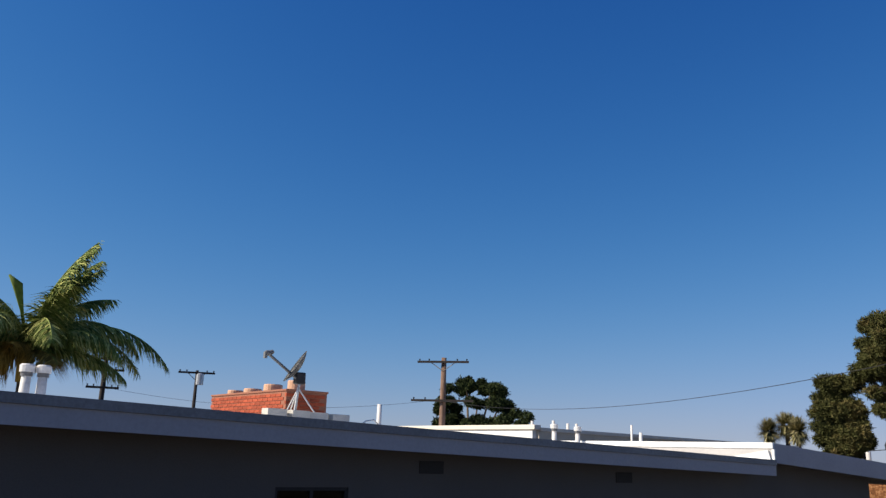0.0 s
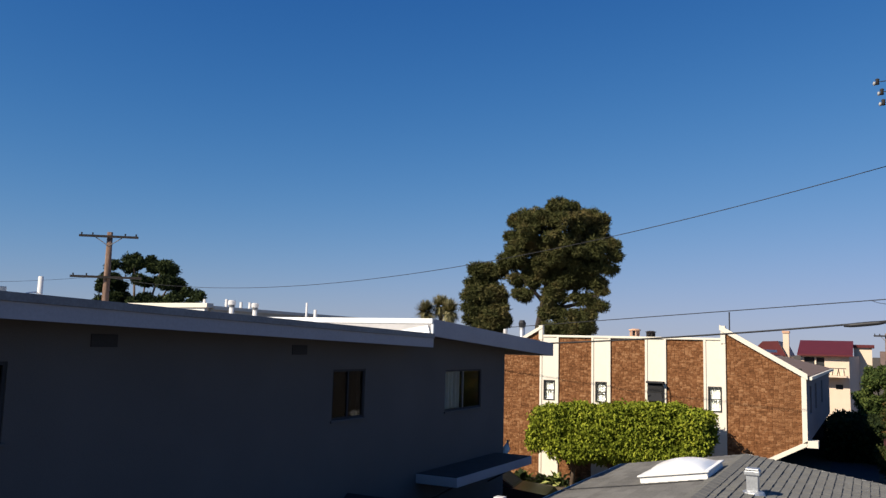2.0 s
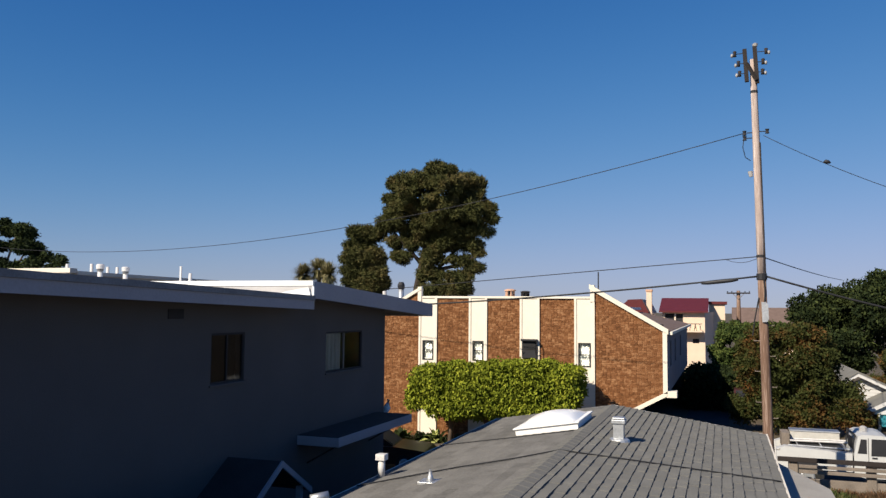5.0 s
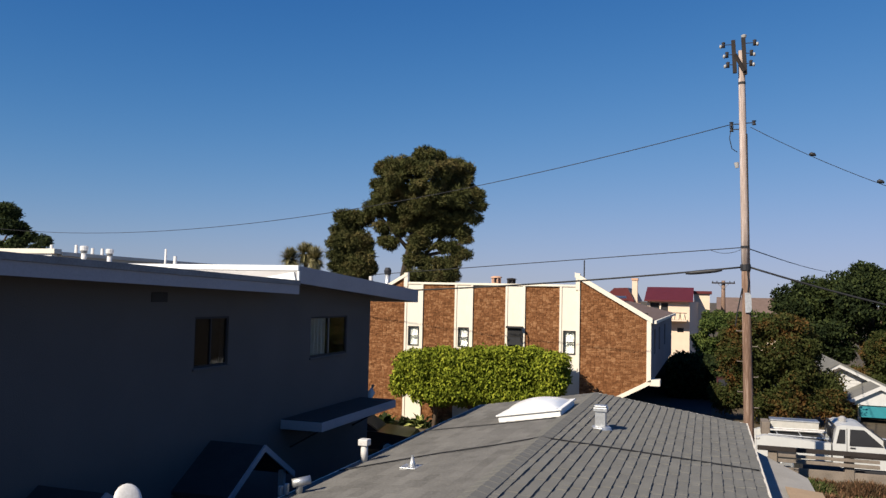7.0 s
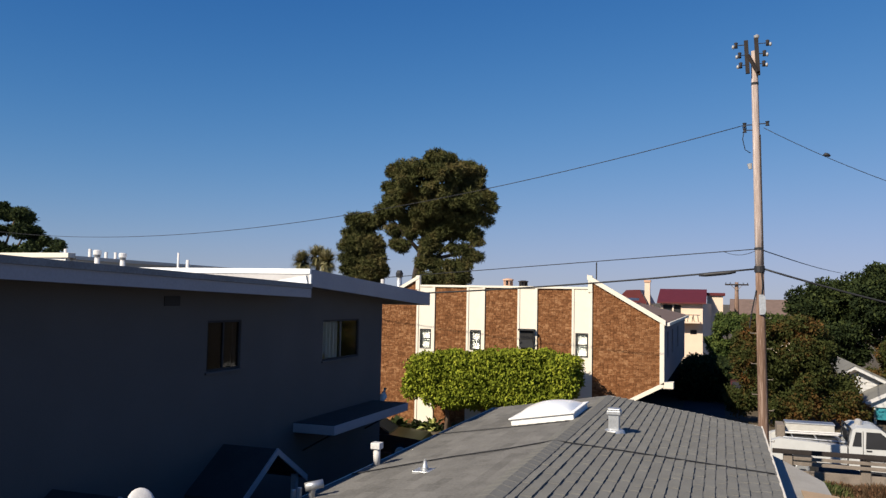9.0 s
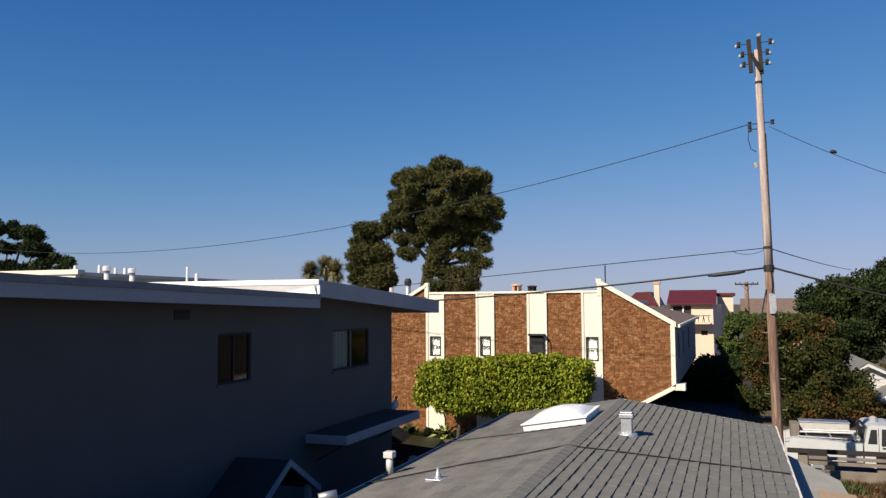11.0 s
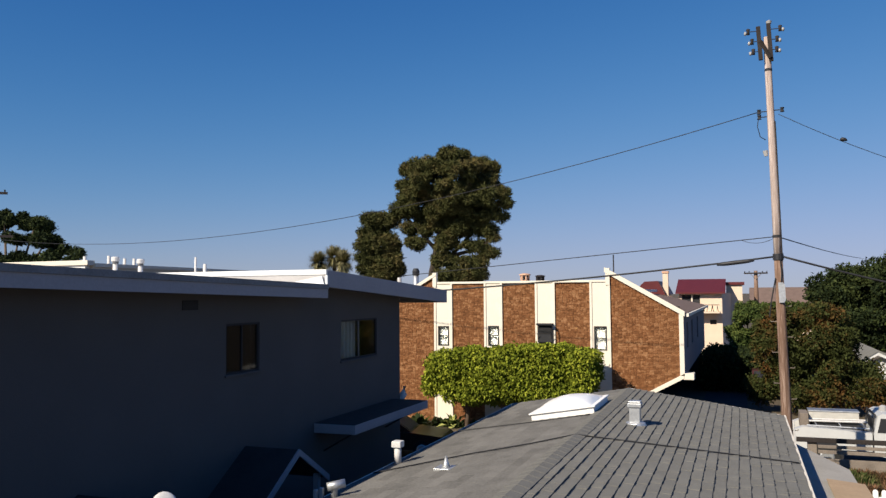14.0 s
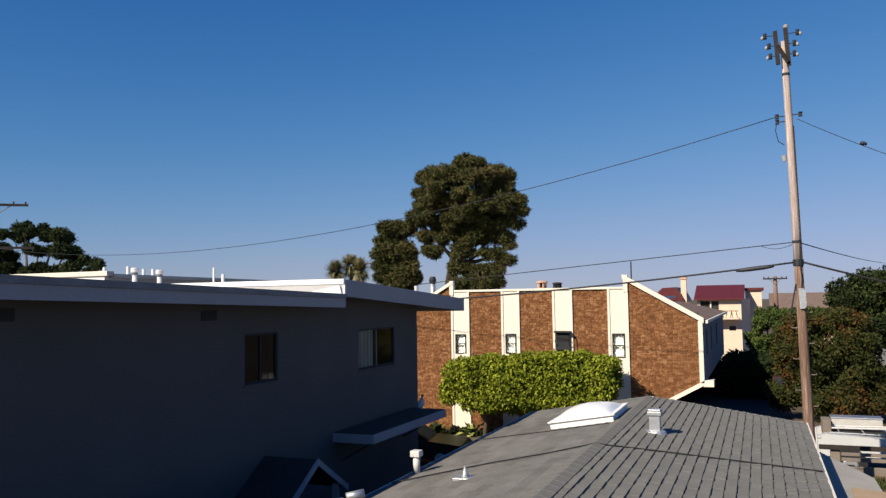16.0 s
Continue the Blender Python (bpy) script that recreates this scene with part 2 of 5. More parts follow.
def holed_wall(axis, at, depth, u0, u1, z0, z1, holes, top=None):
    """A wall in the plane axis=at, going back by depth, with real openings (u0, u1, z0, z1)."""
    bm = bmesh.new()
    us = sorted({u0, u1, *[h[0] for h in holes], *[h[1] for h in holes]})
    zs = sorted({z0, z1, *[h[2] for h in holes], *[h[3] for h in holes]})
    def p(u, z, d):
        return bm.verts.new((at + d, u, z) if axis == "x" else (u, at + d, z))
    def open_at(u, z):
        return any(h[0] < u < h[1] and h[2] < z < h[3] for h in holes) or not (u0 < u < u1 and z0 < z < z1)
    for ua, ub in zip(us, us[1:]):
        for za, zb in zip(zs, zs[1:]):
            um, zm = (ua + ub) / 2, (za + zb) / 2
            if open_at(um, zm):
                continue
            for d in (0, depth):
                bm.faces.new([p(ua, za, d), p(ub, za, d), p(ub, zb, d), p(ua, zb, d)])
            for u, uo in ((ua, ua - 1e-4), (ub, ub + 1e-4)):
                if open_at(uo, zm):
                    bm.faces.new([p(u, za, 0), p(u, za, depth), p(u, zb, depth), p(u, zb, 0)])
            for z, zo in ((za, za - 1e-4), (zb, zb + 1e-4)):
                if open_at(um, zo):
                    bm.faces.new([p(ua, z, 0), p(ua, z, depth), p(ub, z, depth), p(ub, z, 0)])
    bmesh.ops.remove_doubles(bm, verts=bm.verts[:], dist=1e-4)
    bmesh.ops.recalc_face_normals(bm, faces=bm.faces[:])
    return bm


def leaves_mesh(name, clumps, count, size, material, seed, width=0.45, shell=0.55, up=0.0):
    """Many small leaves on and in ellipsoid clumps (x, y, z, rx, ry, rz), as one mesh."""
    rng = np.random.default_rng(seed)
    c = np.array(clumps, float)
    weight = c[:, 3] * c[:, 5] + c[:, 3] * c[:, 4]
    which = rng.choice(len(c), count, p=weight / weight.sum())
    d = rng.normal(size=(count, 3)); d /= np.linalg.norm(d, axis=1, keepdims=True)
    rad = shell + (1 - shell) * rng.random(count) ** 0.5
    rad *= 1 + 0.12 * rng.normal(size=count)
    pos = c[which, :3] + d * c[which, 3:] * rad[:, None]
    a = d + 0.9 * rng.normal(size=(count, 3)); a[:, 2] += up; a /= np.linalg.norm(a, axis=1, keepdims=True)
    b = np.cross(a, rng.normal(size=(count, 3))); b /= np.linalg.norm(b, axis=1, keepdims=True)
    s = size * (0.6 + 0.8 * rng.random(count))[:, None]
    v = np.stack([pos - a * s * 0.5, pos + b * s * width * 0.5, pos + a * s * 0.5, pos - b * s * width * 0.5], 1).reshape(-1, 3)
    f = np.arange(count * 4).reshape(-1, 4)
    me = bpy.data.meshes.new(name)
    me.from_pydata(v.tolist(), [], f.tolist())
    me.materials.append(material)
    return me


def crown(name, clumps, count, size, material, parent, seed, **kw):
    ob = new(name, leaves_mesh(name, clumps, count, size, material, seed, **kw))
    ob.parent = parent
    return ob


def tuft_crown(name, clumps, count, size, material, parent, seed, width=0.4, spread=0.6, lift=0.9):
    """Leaves laid over pads (x, y, z, rx, ry, rz), so that each pad has a lit top and a dark underside."""
    rng = np.random.default_rng(seed)
    c = np.array(clumps, float)
    weight = c[:, 3] * c[:, 4]
    which = rng.choice(len(c), count, p=weight / weight.sum())
    d = rng.normal(size=(count, 3)); d /= np.linalg.norm(d, axis=1, keepdims=True)
    rad = 0.5 + 0.6 * rng.random(count) ** 0.7 + 0.12 * rng.normal(size=count)
    pos = c[which, :3] + d * c[which, 3:] * rad[:, None]
    n = d + spread * rng.normal(size=(count, 3)); n /= np.linalg.norm(n, axis=1, keepdims=True)
    a = np.cross(n, rng.normal(size=(count, 3))); a /= np.linalg.norm(a, axis=1, keepdims=True)
    a += lift * d; a /= np.linalg.norm(a, axis=1, keepdims=True)
    b = np.cross(n, a); b /= np.linalg.norm(b, axis=1, keepdims=True)
    s = size * (0.6 + 0.8 * rng.random(count))[:, None]
    v = np.stack([pos - a * s * 0.5, pos + b * s * width * 0.5, pos + a * s * 0.5, pos - b * s * width * 0.5], 1).reshape(-1, 3)
    me = bpy.data.meshes.new(name)
    me.from_pydata(v.tolist(), [], np.arange(count * 4).reshape(-1, 4).tolist())
    me.materials.append(material)
    ob = new(name, me)
    ob.parent = parent
    return ob


# ---- ground ----
bm = bmesh.new()
bmesh.ops.create_grid(bm, x_segments=24, y_segments=24, size=2000)
ground = part("ground", bm, SOIL)
tagged(ground, "dry bare soil between the houses", "ground", kind="structure")
road = part("driveway", box(-2.0, 9.0, 28.6, 34.0, 0.0, 0.02, bm=box(-1.9, 0.2, 34.0, 70.0, 0.0, 0.02)), ASPHALT)
tagged(road, "shaded dark asphalt driveway beside the houses", "driveway", kind="structure")
alley = part("pavement", box(-8.5, -6.1, -8, 28, 0.0, 0.03), CONCRETE)
tagged(alley, "grey concrete walkway between two buildings", "pavement", kind="structure")


# ---- two-storey building with a flat white roof ----
def roof_z(y):
    return 6.15 - 0.0238 * y


def raised_z(y):
    return 6.11 - 0.058 * (y - 14.7)


def slider_window(parent, x, y0, y1, z0, z1, curtain_side):
    """A sliding window in a wall that faces +x: frame, two panes, mullion and curtain."""
    w = thing("window", (x, (y0 + y1) / 2, z0), "dark sliding window with a metal frame", "")
    w.parent = parent
    h, v = (y1 - y0) / 2, z1 - z0
    fr = bmesh.new()
    for a in (box(-0.07, -0.02, -h, -h + 0.04, 0, v), box(-0.07, -0.02, h - 0.04, h, 0, v), box(-0.07, -0.02, -h + 0.04, h - 0.04, 0, 0.04), box(-0.07, -0.02, -h + 0.04, h - 0.04, v - 0.04, v)):
        tmp = bpy.data.meshes.new("t"); a.to_mesh(tmp); a.free(); fr.from_mesh(tmp); bpy.data.meshes.remove(tmp)
    part("frame", fr, FRAME_DARK, w)
    part("mullion", box(-0.066, -0.025, -0.02, 0.02, 0.04, v - 0.04), FRAME_DARK if h < 0.7 else FRAME_GREY, w)
    part("sill", box(-0.05, 0.035, -h - 0.04, h + 0.04, -0.045, -0.003, 0.006), STUCCO, w)
    for s in (-1, 1):
        p = part("pane", box(-0.05, -0.044, min(s * 0.02, s * (h - 0.04)), max(s * 0.02, s * (h - 0.04)), 0.04, v - 0.04), GLASS if curtain_side else DIM_GLASS, w)
        p.visible_shadow = False
    if curtain_side:
        c = bmesh.new()
        n = 14
        pts = [(curtain_side * (0.05 + (h - 0.1) * i / n), -0.1 + 0.02 * math.sin(i * 2.1)) for i in range(n + 1)]
        for (ya, xa), (yb, xb) in zip(pts, pts[1:]):
            c.faces.new([c.verts.new(q) for q in ((xa, ya, 0.02), (xb, yb, 0.02), (xb, yb, v - 0.02), (xa, ya, v - 0.02))])
        bmesh.ops.solidify(c, geom=c.faces[:], thickness=0.006)
        part("curtain", c, CURTAIN, w, "pale hanging curtain")
    return w


flats = thing("apartment_building", (0, 0, 0), "grey stucco two-storey building with a flat white roof", "building")
WIN = [(4.86, 5.84, 4.4, 5.29), (12.05, 13.1, 4.2, 5.1), (16.4, 18.32, 4.1, 5.02)]
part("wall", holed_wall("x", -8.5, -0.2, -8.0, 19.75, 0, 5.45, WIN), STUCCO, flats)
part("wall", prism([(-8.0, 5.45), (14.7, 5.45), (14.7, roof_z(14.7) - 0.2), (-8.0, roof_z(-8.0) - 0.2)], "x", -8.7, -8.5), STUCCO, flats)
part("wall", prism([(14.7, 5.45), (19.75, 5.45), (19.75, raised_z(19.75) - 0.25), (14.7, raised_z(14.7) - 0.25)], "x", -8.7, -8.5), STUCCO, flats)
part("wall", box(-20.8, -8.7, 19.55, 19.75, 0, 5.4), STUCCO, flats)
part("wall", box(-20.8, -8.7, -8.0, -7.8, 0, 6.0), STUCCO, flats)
part("wall", box(-21.0, -20.8, -8.0, 19.75, 0, 5.4), STUCCO, flats)
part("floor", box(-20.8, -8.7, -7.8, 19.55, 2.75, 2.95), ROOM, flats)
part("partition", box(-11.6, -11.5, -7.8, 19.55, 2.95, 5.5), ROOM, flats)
for (a, b, c, d), cs in zip(WIN, (0, 0, -1)):
    slider_window(flats, -8.5, a, b, c, d, cs)
ya, yb, yc = -8.6, 14.7, 21.8
part("roof", prism([(ya, roof_z(ya)), (yb, roof_z(yb)), (yb, roof_z(yb) - 0.16), (ya, roof_z(ya) - 0.16)], "x", -21.5, -7.95), WHITE_ROOF, flats, "white coated flat roof")
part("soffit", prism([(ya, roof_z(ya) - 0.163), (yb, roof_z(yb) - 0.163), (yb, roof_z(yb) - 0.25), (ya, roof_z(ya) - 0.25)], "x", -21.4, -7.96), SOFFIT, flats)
part("raised_roof", prism([(yb, raised_z(yb) - 0.02), (yc, raised_z(yc) - 0.02), (yc, raised_z(yc) - 0.2), (yb, raised_z(yb) - 0.2)], "x", -21.5, -7.95), WHITE_ROOF, flats, "white coated raised roof end")
part("riser", box(-21.5, -7.952, yb - 0.05, yb - 0.003, roof_z(yb) - 0.1, raised_z(yb) - 0.1), RISER, flats, "white roof step coloured grey for glancing sun")
part("riser_coping", box(-21.5, -7.91, yb - 0.075, yb - 0.003, raised_z(yb) - 0.098, raised_z(yb) + 0.01, 0.012), WHITE_ROOF, flats, "sunlit white coping on the roof step")
part("cant_strip", prism([(-9.6, roof_z(yb) + 0.013), (-8.7, roof_z(yb) + 0.06), (-8.25, raised_z(yb) - 0.17), (-8.0, raised_z(yb) - 0.13), (-7.955, roof_z(yb) + 0.013)], "y", yb - 0.1, yb - 0.052), WHITE_ROOF, flats, "white patched roof corner")
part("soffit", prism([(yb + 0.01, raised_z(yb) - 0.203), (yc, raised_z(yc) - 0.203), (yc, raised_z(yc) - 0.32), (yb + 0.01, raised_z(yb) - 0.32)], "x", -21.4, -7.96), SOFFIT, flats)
part("fascia", prism([(ya, roof_z(ya) - 0.085), (yb, roof_z(yb) - 0.085), (yb, roof_z(yb) - 0.27), (ya, roof_z(ya) - 0.27)], "x", -7.95, -7.91), FASCIA, flats, "pale painted fascia board")
part("drip_edge", prism([(ya, roof_z(ya) + 0.012), (yb, roof_z(yb) + 0.012), (yb, roof_z(yb) - 0.083), (ya, roof_z(ya) - 0.083)], "x", -7.95, -7.885), FASCIA_DARK, flats, "weathered grey metal drip edge")
part("fascia", prism([(yb, raised_z(yb)), (yc, raised_z(yc)), (yc, raised_z(yc) - 0.35), (yb, raised_z(yb) - 0.35)], "x", -7.95, -7.9), FASCIA, flats, "pale painted fascia board")
part("fascia", box(-21.5, -7.95, yc, yc + 0.04, raised_z(yc) - 0.35, raised_z(yc)), FASCIA, flats)
part("fascia", box(-7.95, -7.9, yb - 0.05, yb - 0.003, roof_z(yb) + 0.014, raised_z(yb) - 0.1), WHITE_ROOF, flats, "white fascia return")
for y in (7.1, 11.05):
    v = part("wall_vent", box(-8.5, -8.485, y - 0.2, y + 0.2, roof_z(y) - 0.52, roof_z(y) - 0.36, 0.004), FRAME_DARK, flats, "dark louvred wall vent")

# ---- grey shingled low house ----
RX, RZ, EX_R, EX_L, Y_N, Y_F = -2.75, 3.1, 0.93, -5.85, 3.0, 21.5
SL_R, SL_L = 0.15, 0.165
house = thing("low_house", (0, 0, 0), "one-storey house with a grey shingle roof", "house")
zl, zr = RZ - SL_L * (RX - EX_L), RZ - SL_R * (EX_R - RX)
part("wall", box(EX_L + 0.4, EX_R - 0.4, Y_N + 0.4, Y_F - 0.3, 0, 2.35), STUCCO, house)
part("roof_deck", prism([(EX_L, zl), (RX, RZ), (EX_R, zr), (EX_R, zr - 0.16), (RX, RZ - 0.16), (EX_L, zl - 0.16)], "y", Y_N, Y_F), TARPAPER, house)
part("eave_trim", box(EX_R + 0.002, EX_R + 0.045, Y_N, Y_F + 0.04, zr - 0.15, zr + 0.02, 0.006), CREAM, house, "cream painted eave gutter")
part("eave_trim", box(EX_L - 0.045, EX_L - 0.002, Y_N, Y_F, zl - 0.17, zl + 0.01), CREAM, house)
part("rake_trim", prism([(RX, RZ + 0.01), (EX_R, zr + 0.01), (EX_R, zr - 0.15), (RX, RZ - 0.15)], "y", Y_F + 0.002, Y_F + 0.04), CREAM, house)

# ---- brown stone-veneer building ----
SY = 33.0
# side wall cream darkened to grey: the shade is in the colour
SIDE_SHADE = mat("shaded_side_cream", (0.22, 0.205, 0.215), 0.8, vary=0.12, scale=1.0, fine=30, bump=0.2)
stone_house = thing("stone_building", (0, 0, 0), "brown stone-veneer building with cream vertical strips", "building")
STRIPS = [(-12.5, -11.75), (-10.22, -9.5), (-7.99, -7.24), (-5.71, -4.97)]
WINS = [(-12.37, -11.87, 3.36, 4.2), (-10.1, -9.62, 3.38, 4.22), (-7.9, -7.3, 3.5, 4.3), (-5.6, -5.09, 3.26, 4.23)]
part("wall", holed_wall("y", SY, 0.2, -12.6, -4.95, 0, 6.05, WINS), MORTAR, stone_house)
part("wing_wall", prism([(-4.95, 0), (-4.95, 6.42), (-2.15, 4.77), (-2.15, 2.3), (-3.6, 1.5), (-3.6, 0)], "y", SY, SY + 0.2), MORTAR, stone_house)
part("wing_wall", prism([(-15.4, 0), (-15.4, 4.75), (-12.6, 6.42), (-12.6, 0)], "y", SY, SY + 0.2), MORTAR, stone_house)
part("side_wall", holed_wall("x", -2.15, -0.2, SY + 0.2, 53, 2.2, 4.74, [(35.5, 36.6, 3.2, 4.3), (39.0, 40.2, 3.2, 4.3), (44, 45.2, 3.2, 4.3)]), SIDE_SHADE, stone_house, "cream side wall with its shade put into the colour")
part("carport_wall", box(-5.2, -5.0, SY + 0.3, 53, 0, 2.2), STUCCO, stone_house)
part("floor", box(-12.3, -2.35, SY + 0.2, 53, 2.2, 2.4), ROOM, stone_house)
part("partition", box(-12.3, -2.35, SY + 1.6, SY + 1.7, 2.4, 5.0), ROOM, stone_house)
part("roof", prism([(-4.9, 5.38), (-2.0, 4.68), (-2.0, 4.76), (-4.9, 5.46)], "y", SY + 0.05, 53.2), BROWN_ROOF, stone_house, "sloping brown shingle roof")
part("roof", prism([(-12.65, 5.38), (-15.6, 4.66), (-15.6, 4.74), (-12.65, 5.46)], "y", SY + 0.05, 53.2), BROWN_ROOF, stone_house)
part("roof", box(-12.6, -4.95, SY + 0.2, 53, 5.6, 5.75), WHITE_ROOF, stone_house)
part("back_wall", box(-15.4, -2.35, 52.8, 53, 0, 4.7), STUCCO, stone_house)
part("coping", box(-12.4, -5.1, SY - 0.09, SY + 0.22, 6.02, 6.11, 0.01), CREAM, stone_house, "cream painted coping")
part("rake_trim", prism([(-5.14, 6.62), (-2.05, 4.83), (-2.05, 4.63), (-5.14, 6.42)], "y", SY - 0.12, SY + 0.04), CREAM, stone_house)
part("rake_trim", prism([(-12.42, 6.55), (-15.5, 4.77), (-15.5, 4.62), (-12.42, 6.4)], "y", SY - 0.12, SY + 0.04), CREAM, stone_house)
part("corner_trim", box(-2.27, -2.1, SY - 0.1, SY + 0.06, 2.32, 4.72), CREAM, stone_house)
part("corner_trim", box(-2.14, -1.75, SY - 0.1, SY + 0.5, 2.17, 2.42, 0.01), CREAM, stone_house, "cream projecting beam end")
part("brace_trim", prism([(-2.12, 2.4), (-3.65, 1.57), (-3.65, 1.4), (-2.12, 2.22)], "y", SY - 0.1, SY + 0.05), CREAM, stone_house)
part("gutter", box(-2.02, -1.9, SY, 53.2, 4.62, 4.74), CREAM, stone_house)
for (a, b), (wa, wb, wc, wd) in zip(STRIPS, WINS):
    top = 6.02
    part("strip", holed_wall("y", SY - 0.05, 0.047, a, b, 0, top, [(wa, wb, wc, wd)]), CREAM, stone_house, "cream painted vertical strip")
    for e in (a, b):
        part("strip_trim", box(e - 0.045, e + 0.045, SY - 0.085, SY - 0.003, 0, top), CREAM, stone_house)
part("strip_fin", box(-12.6, -12.43, SY - 0.1, SY + 0.1, 5.9, 6.52), CREAM, stone_house)
part("strip_fin", box(-5.1, -4.93, SY - 0.1, SY + 0.1, 5.9, 6.58), CREAM, stone_house)


def sash_window(parent, a, b, c, d, curtain=True):
    w = thing("window", ((a + b) / 2, SY, c), "small dark-framed sash window with white curtain", "")
    w.parent = parent
    h, v = (b - a) / 2, d - c
    for nm, q in (("frame", (-h, -h + 0.045, -0.07, -0.01, 0, v)), ("frame", (h - 0.045, h, -0.07, -0.01, 0, v)), ("frame", (-h + 0.045, h - 0.045, -0.07, -0.01, 0, 0.045)), ("frame", (-h + 0.045, h - 0.045, -0.07, -0.01, v - 0.045, v)), ("meeting_rail", (-h + 0.045, h - 0.045, -0.075, -0.01, v / 2 - 0.02, v / 2 + 0.02))):
        part(nm, box(*q), FRAME_DARK, w)
    for z0, z1 in ((0.045, v / 2 - 0.02), (v / 2 + 0.02, v - 0.045)):
        p = part("pane", box(-h + 0.045, h - 0.045, -0.04, -0.036, z0, z1), GLASS, w)
        p.visible_shadow = False
    if curtain:
        cu = bmesh.new()
        n = 18
        pts = [(-h + 0.02 + (2 * h - 0.04) * i / n, 0.07 + 0.02 * math.sin(i * 2.4)) for i in range(n + 1)]
        for (xa, y1), (xb, y2) in zip(pts, pts[1:]):
            cu.faces.new([cu.verts.new(q) for q in ((xa, y1, 0.01), (xb, y2, 0.01), (xb, y2, v - 0.01), (xa, y1, v - 0.01))])
        part("curtain", cu, CURTAIN, w)


for i, q in enumerate(WINS):
    sash_window(stone_house, *q, curtain=i != 2)

# ---- utility pole by the grey roof ----
PX, PY = 1.05, 24.0
pole = thing("utility_pole", (PX, PY, 0), "weathered wooden utility pole with insulators on top", "utility pole")
def along(z):
    """The pole leans a little."""
    return Vector((0.10 - 0.0195 * z, 0, z))
part("shaft", tube([along(z) for z in (0, 2, 4, 6.45)], [0.15, 0.138, 0.125, 0.112], 16), POLE_WOOD, pole, "dark stained lower pole wood", smooth=True)
part("upper_shaft", tube([along(z) for z in (6.45, 8, 10, 12, 12.7)], [0.112, 0.106, 0.099, 0.091, 0.088], 16), PALE_WOOD, pole, "bleached upper pole wood", smooth=True)

# ---- clipped tree hedge ----
hedge = thing("clipped_hedge", (-8.6, 31.15, 0), "bright green boxy clipped tree on dark trunks", "hedge")
rngh = random.Random(4)
hc = []
for i in range(15):
    for j in range(4):
        for k in range(3):
            u, w = (i - 7) / 7, k - 1
            edge = max(0, abs(u) - 0.75)
            hc.append((3.08 * u + rngh.uniform(-0.15, 0.15), w * 0.6 + rngh.uniform(-0.1, 0.1), 2.44 + (j - 1.5) * (0.46 - 0.6 * edge) + rngh.uniform(-0.08, 0.08) + 0.1 * u, 0.42, 0.38, 0.38))
for _ in range(16):
    hc.append((rngh.uniform(-1.6, 2.6), rngh.uniform(-0.4, 0.4), 1.55 + rngh.uniform(-0.15, 0.1), 0.4, 0.4, 0.35))
crown("leaves", hc, 105000, 0.13, HEDGE, hedge, 5, width=0.5, shell=0.7, up=-0.9)
for x in (-1.9, -0.4, 1.3):
    part("trunk", tube([(x, 0, 0), (x + 0.05, 0.05, 0.9), (x - 0.1, 0, 1.6), (x - 0.25, 0.1, 2.5)], [0.1, 0.09, 0.08, 0.05], 8), BARK, hedge, smooth=True)
    part("limb", tube([(x, 0.02, 1.2), (x + 0.5, 0, 1.8), (x + 0.8, 0.1, 2.4)], [0.06, 0.05, 0.03], 6), BARK, hedge, smooth=True)
    part("limb", tube([(x, 0.02, 1.1), (x - 0.5, 0, 1.7), (x - 0.9, 0.1, 2.3)], [0.06, 0.05, 0.03], 6), BARK, hedge, smooth=True)

# ---- big round-headed tree ----
def fill(lumps, n, r, rng, base=0.0):
    """Sub-clumps spread through rough ellipsoids (x, z, rx, rz)."""
    out = []
    for x, z, rx, rz in lumps:
        for _ in range(max(6, int(n * rx * rz))):
            a, b, c = rng.gauss(0, 1), rng.gauss(0, 1), rng.gauss(0, 1)
            k = rng.uniform(0.55, 1.0) / math.sqrt(a * a + b * b + c * c)
            q = r * rng.uniform(0.7, 1.3)
            out.append((x + a * k * (rx - q * 0.6), b * k * rx * 0.9, z + c * k * (rz - q * 0.5), q, q, q * 0.8))
    return out


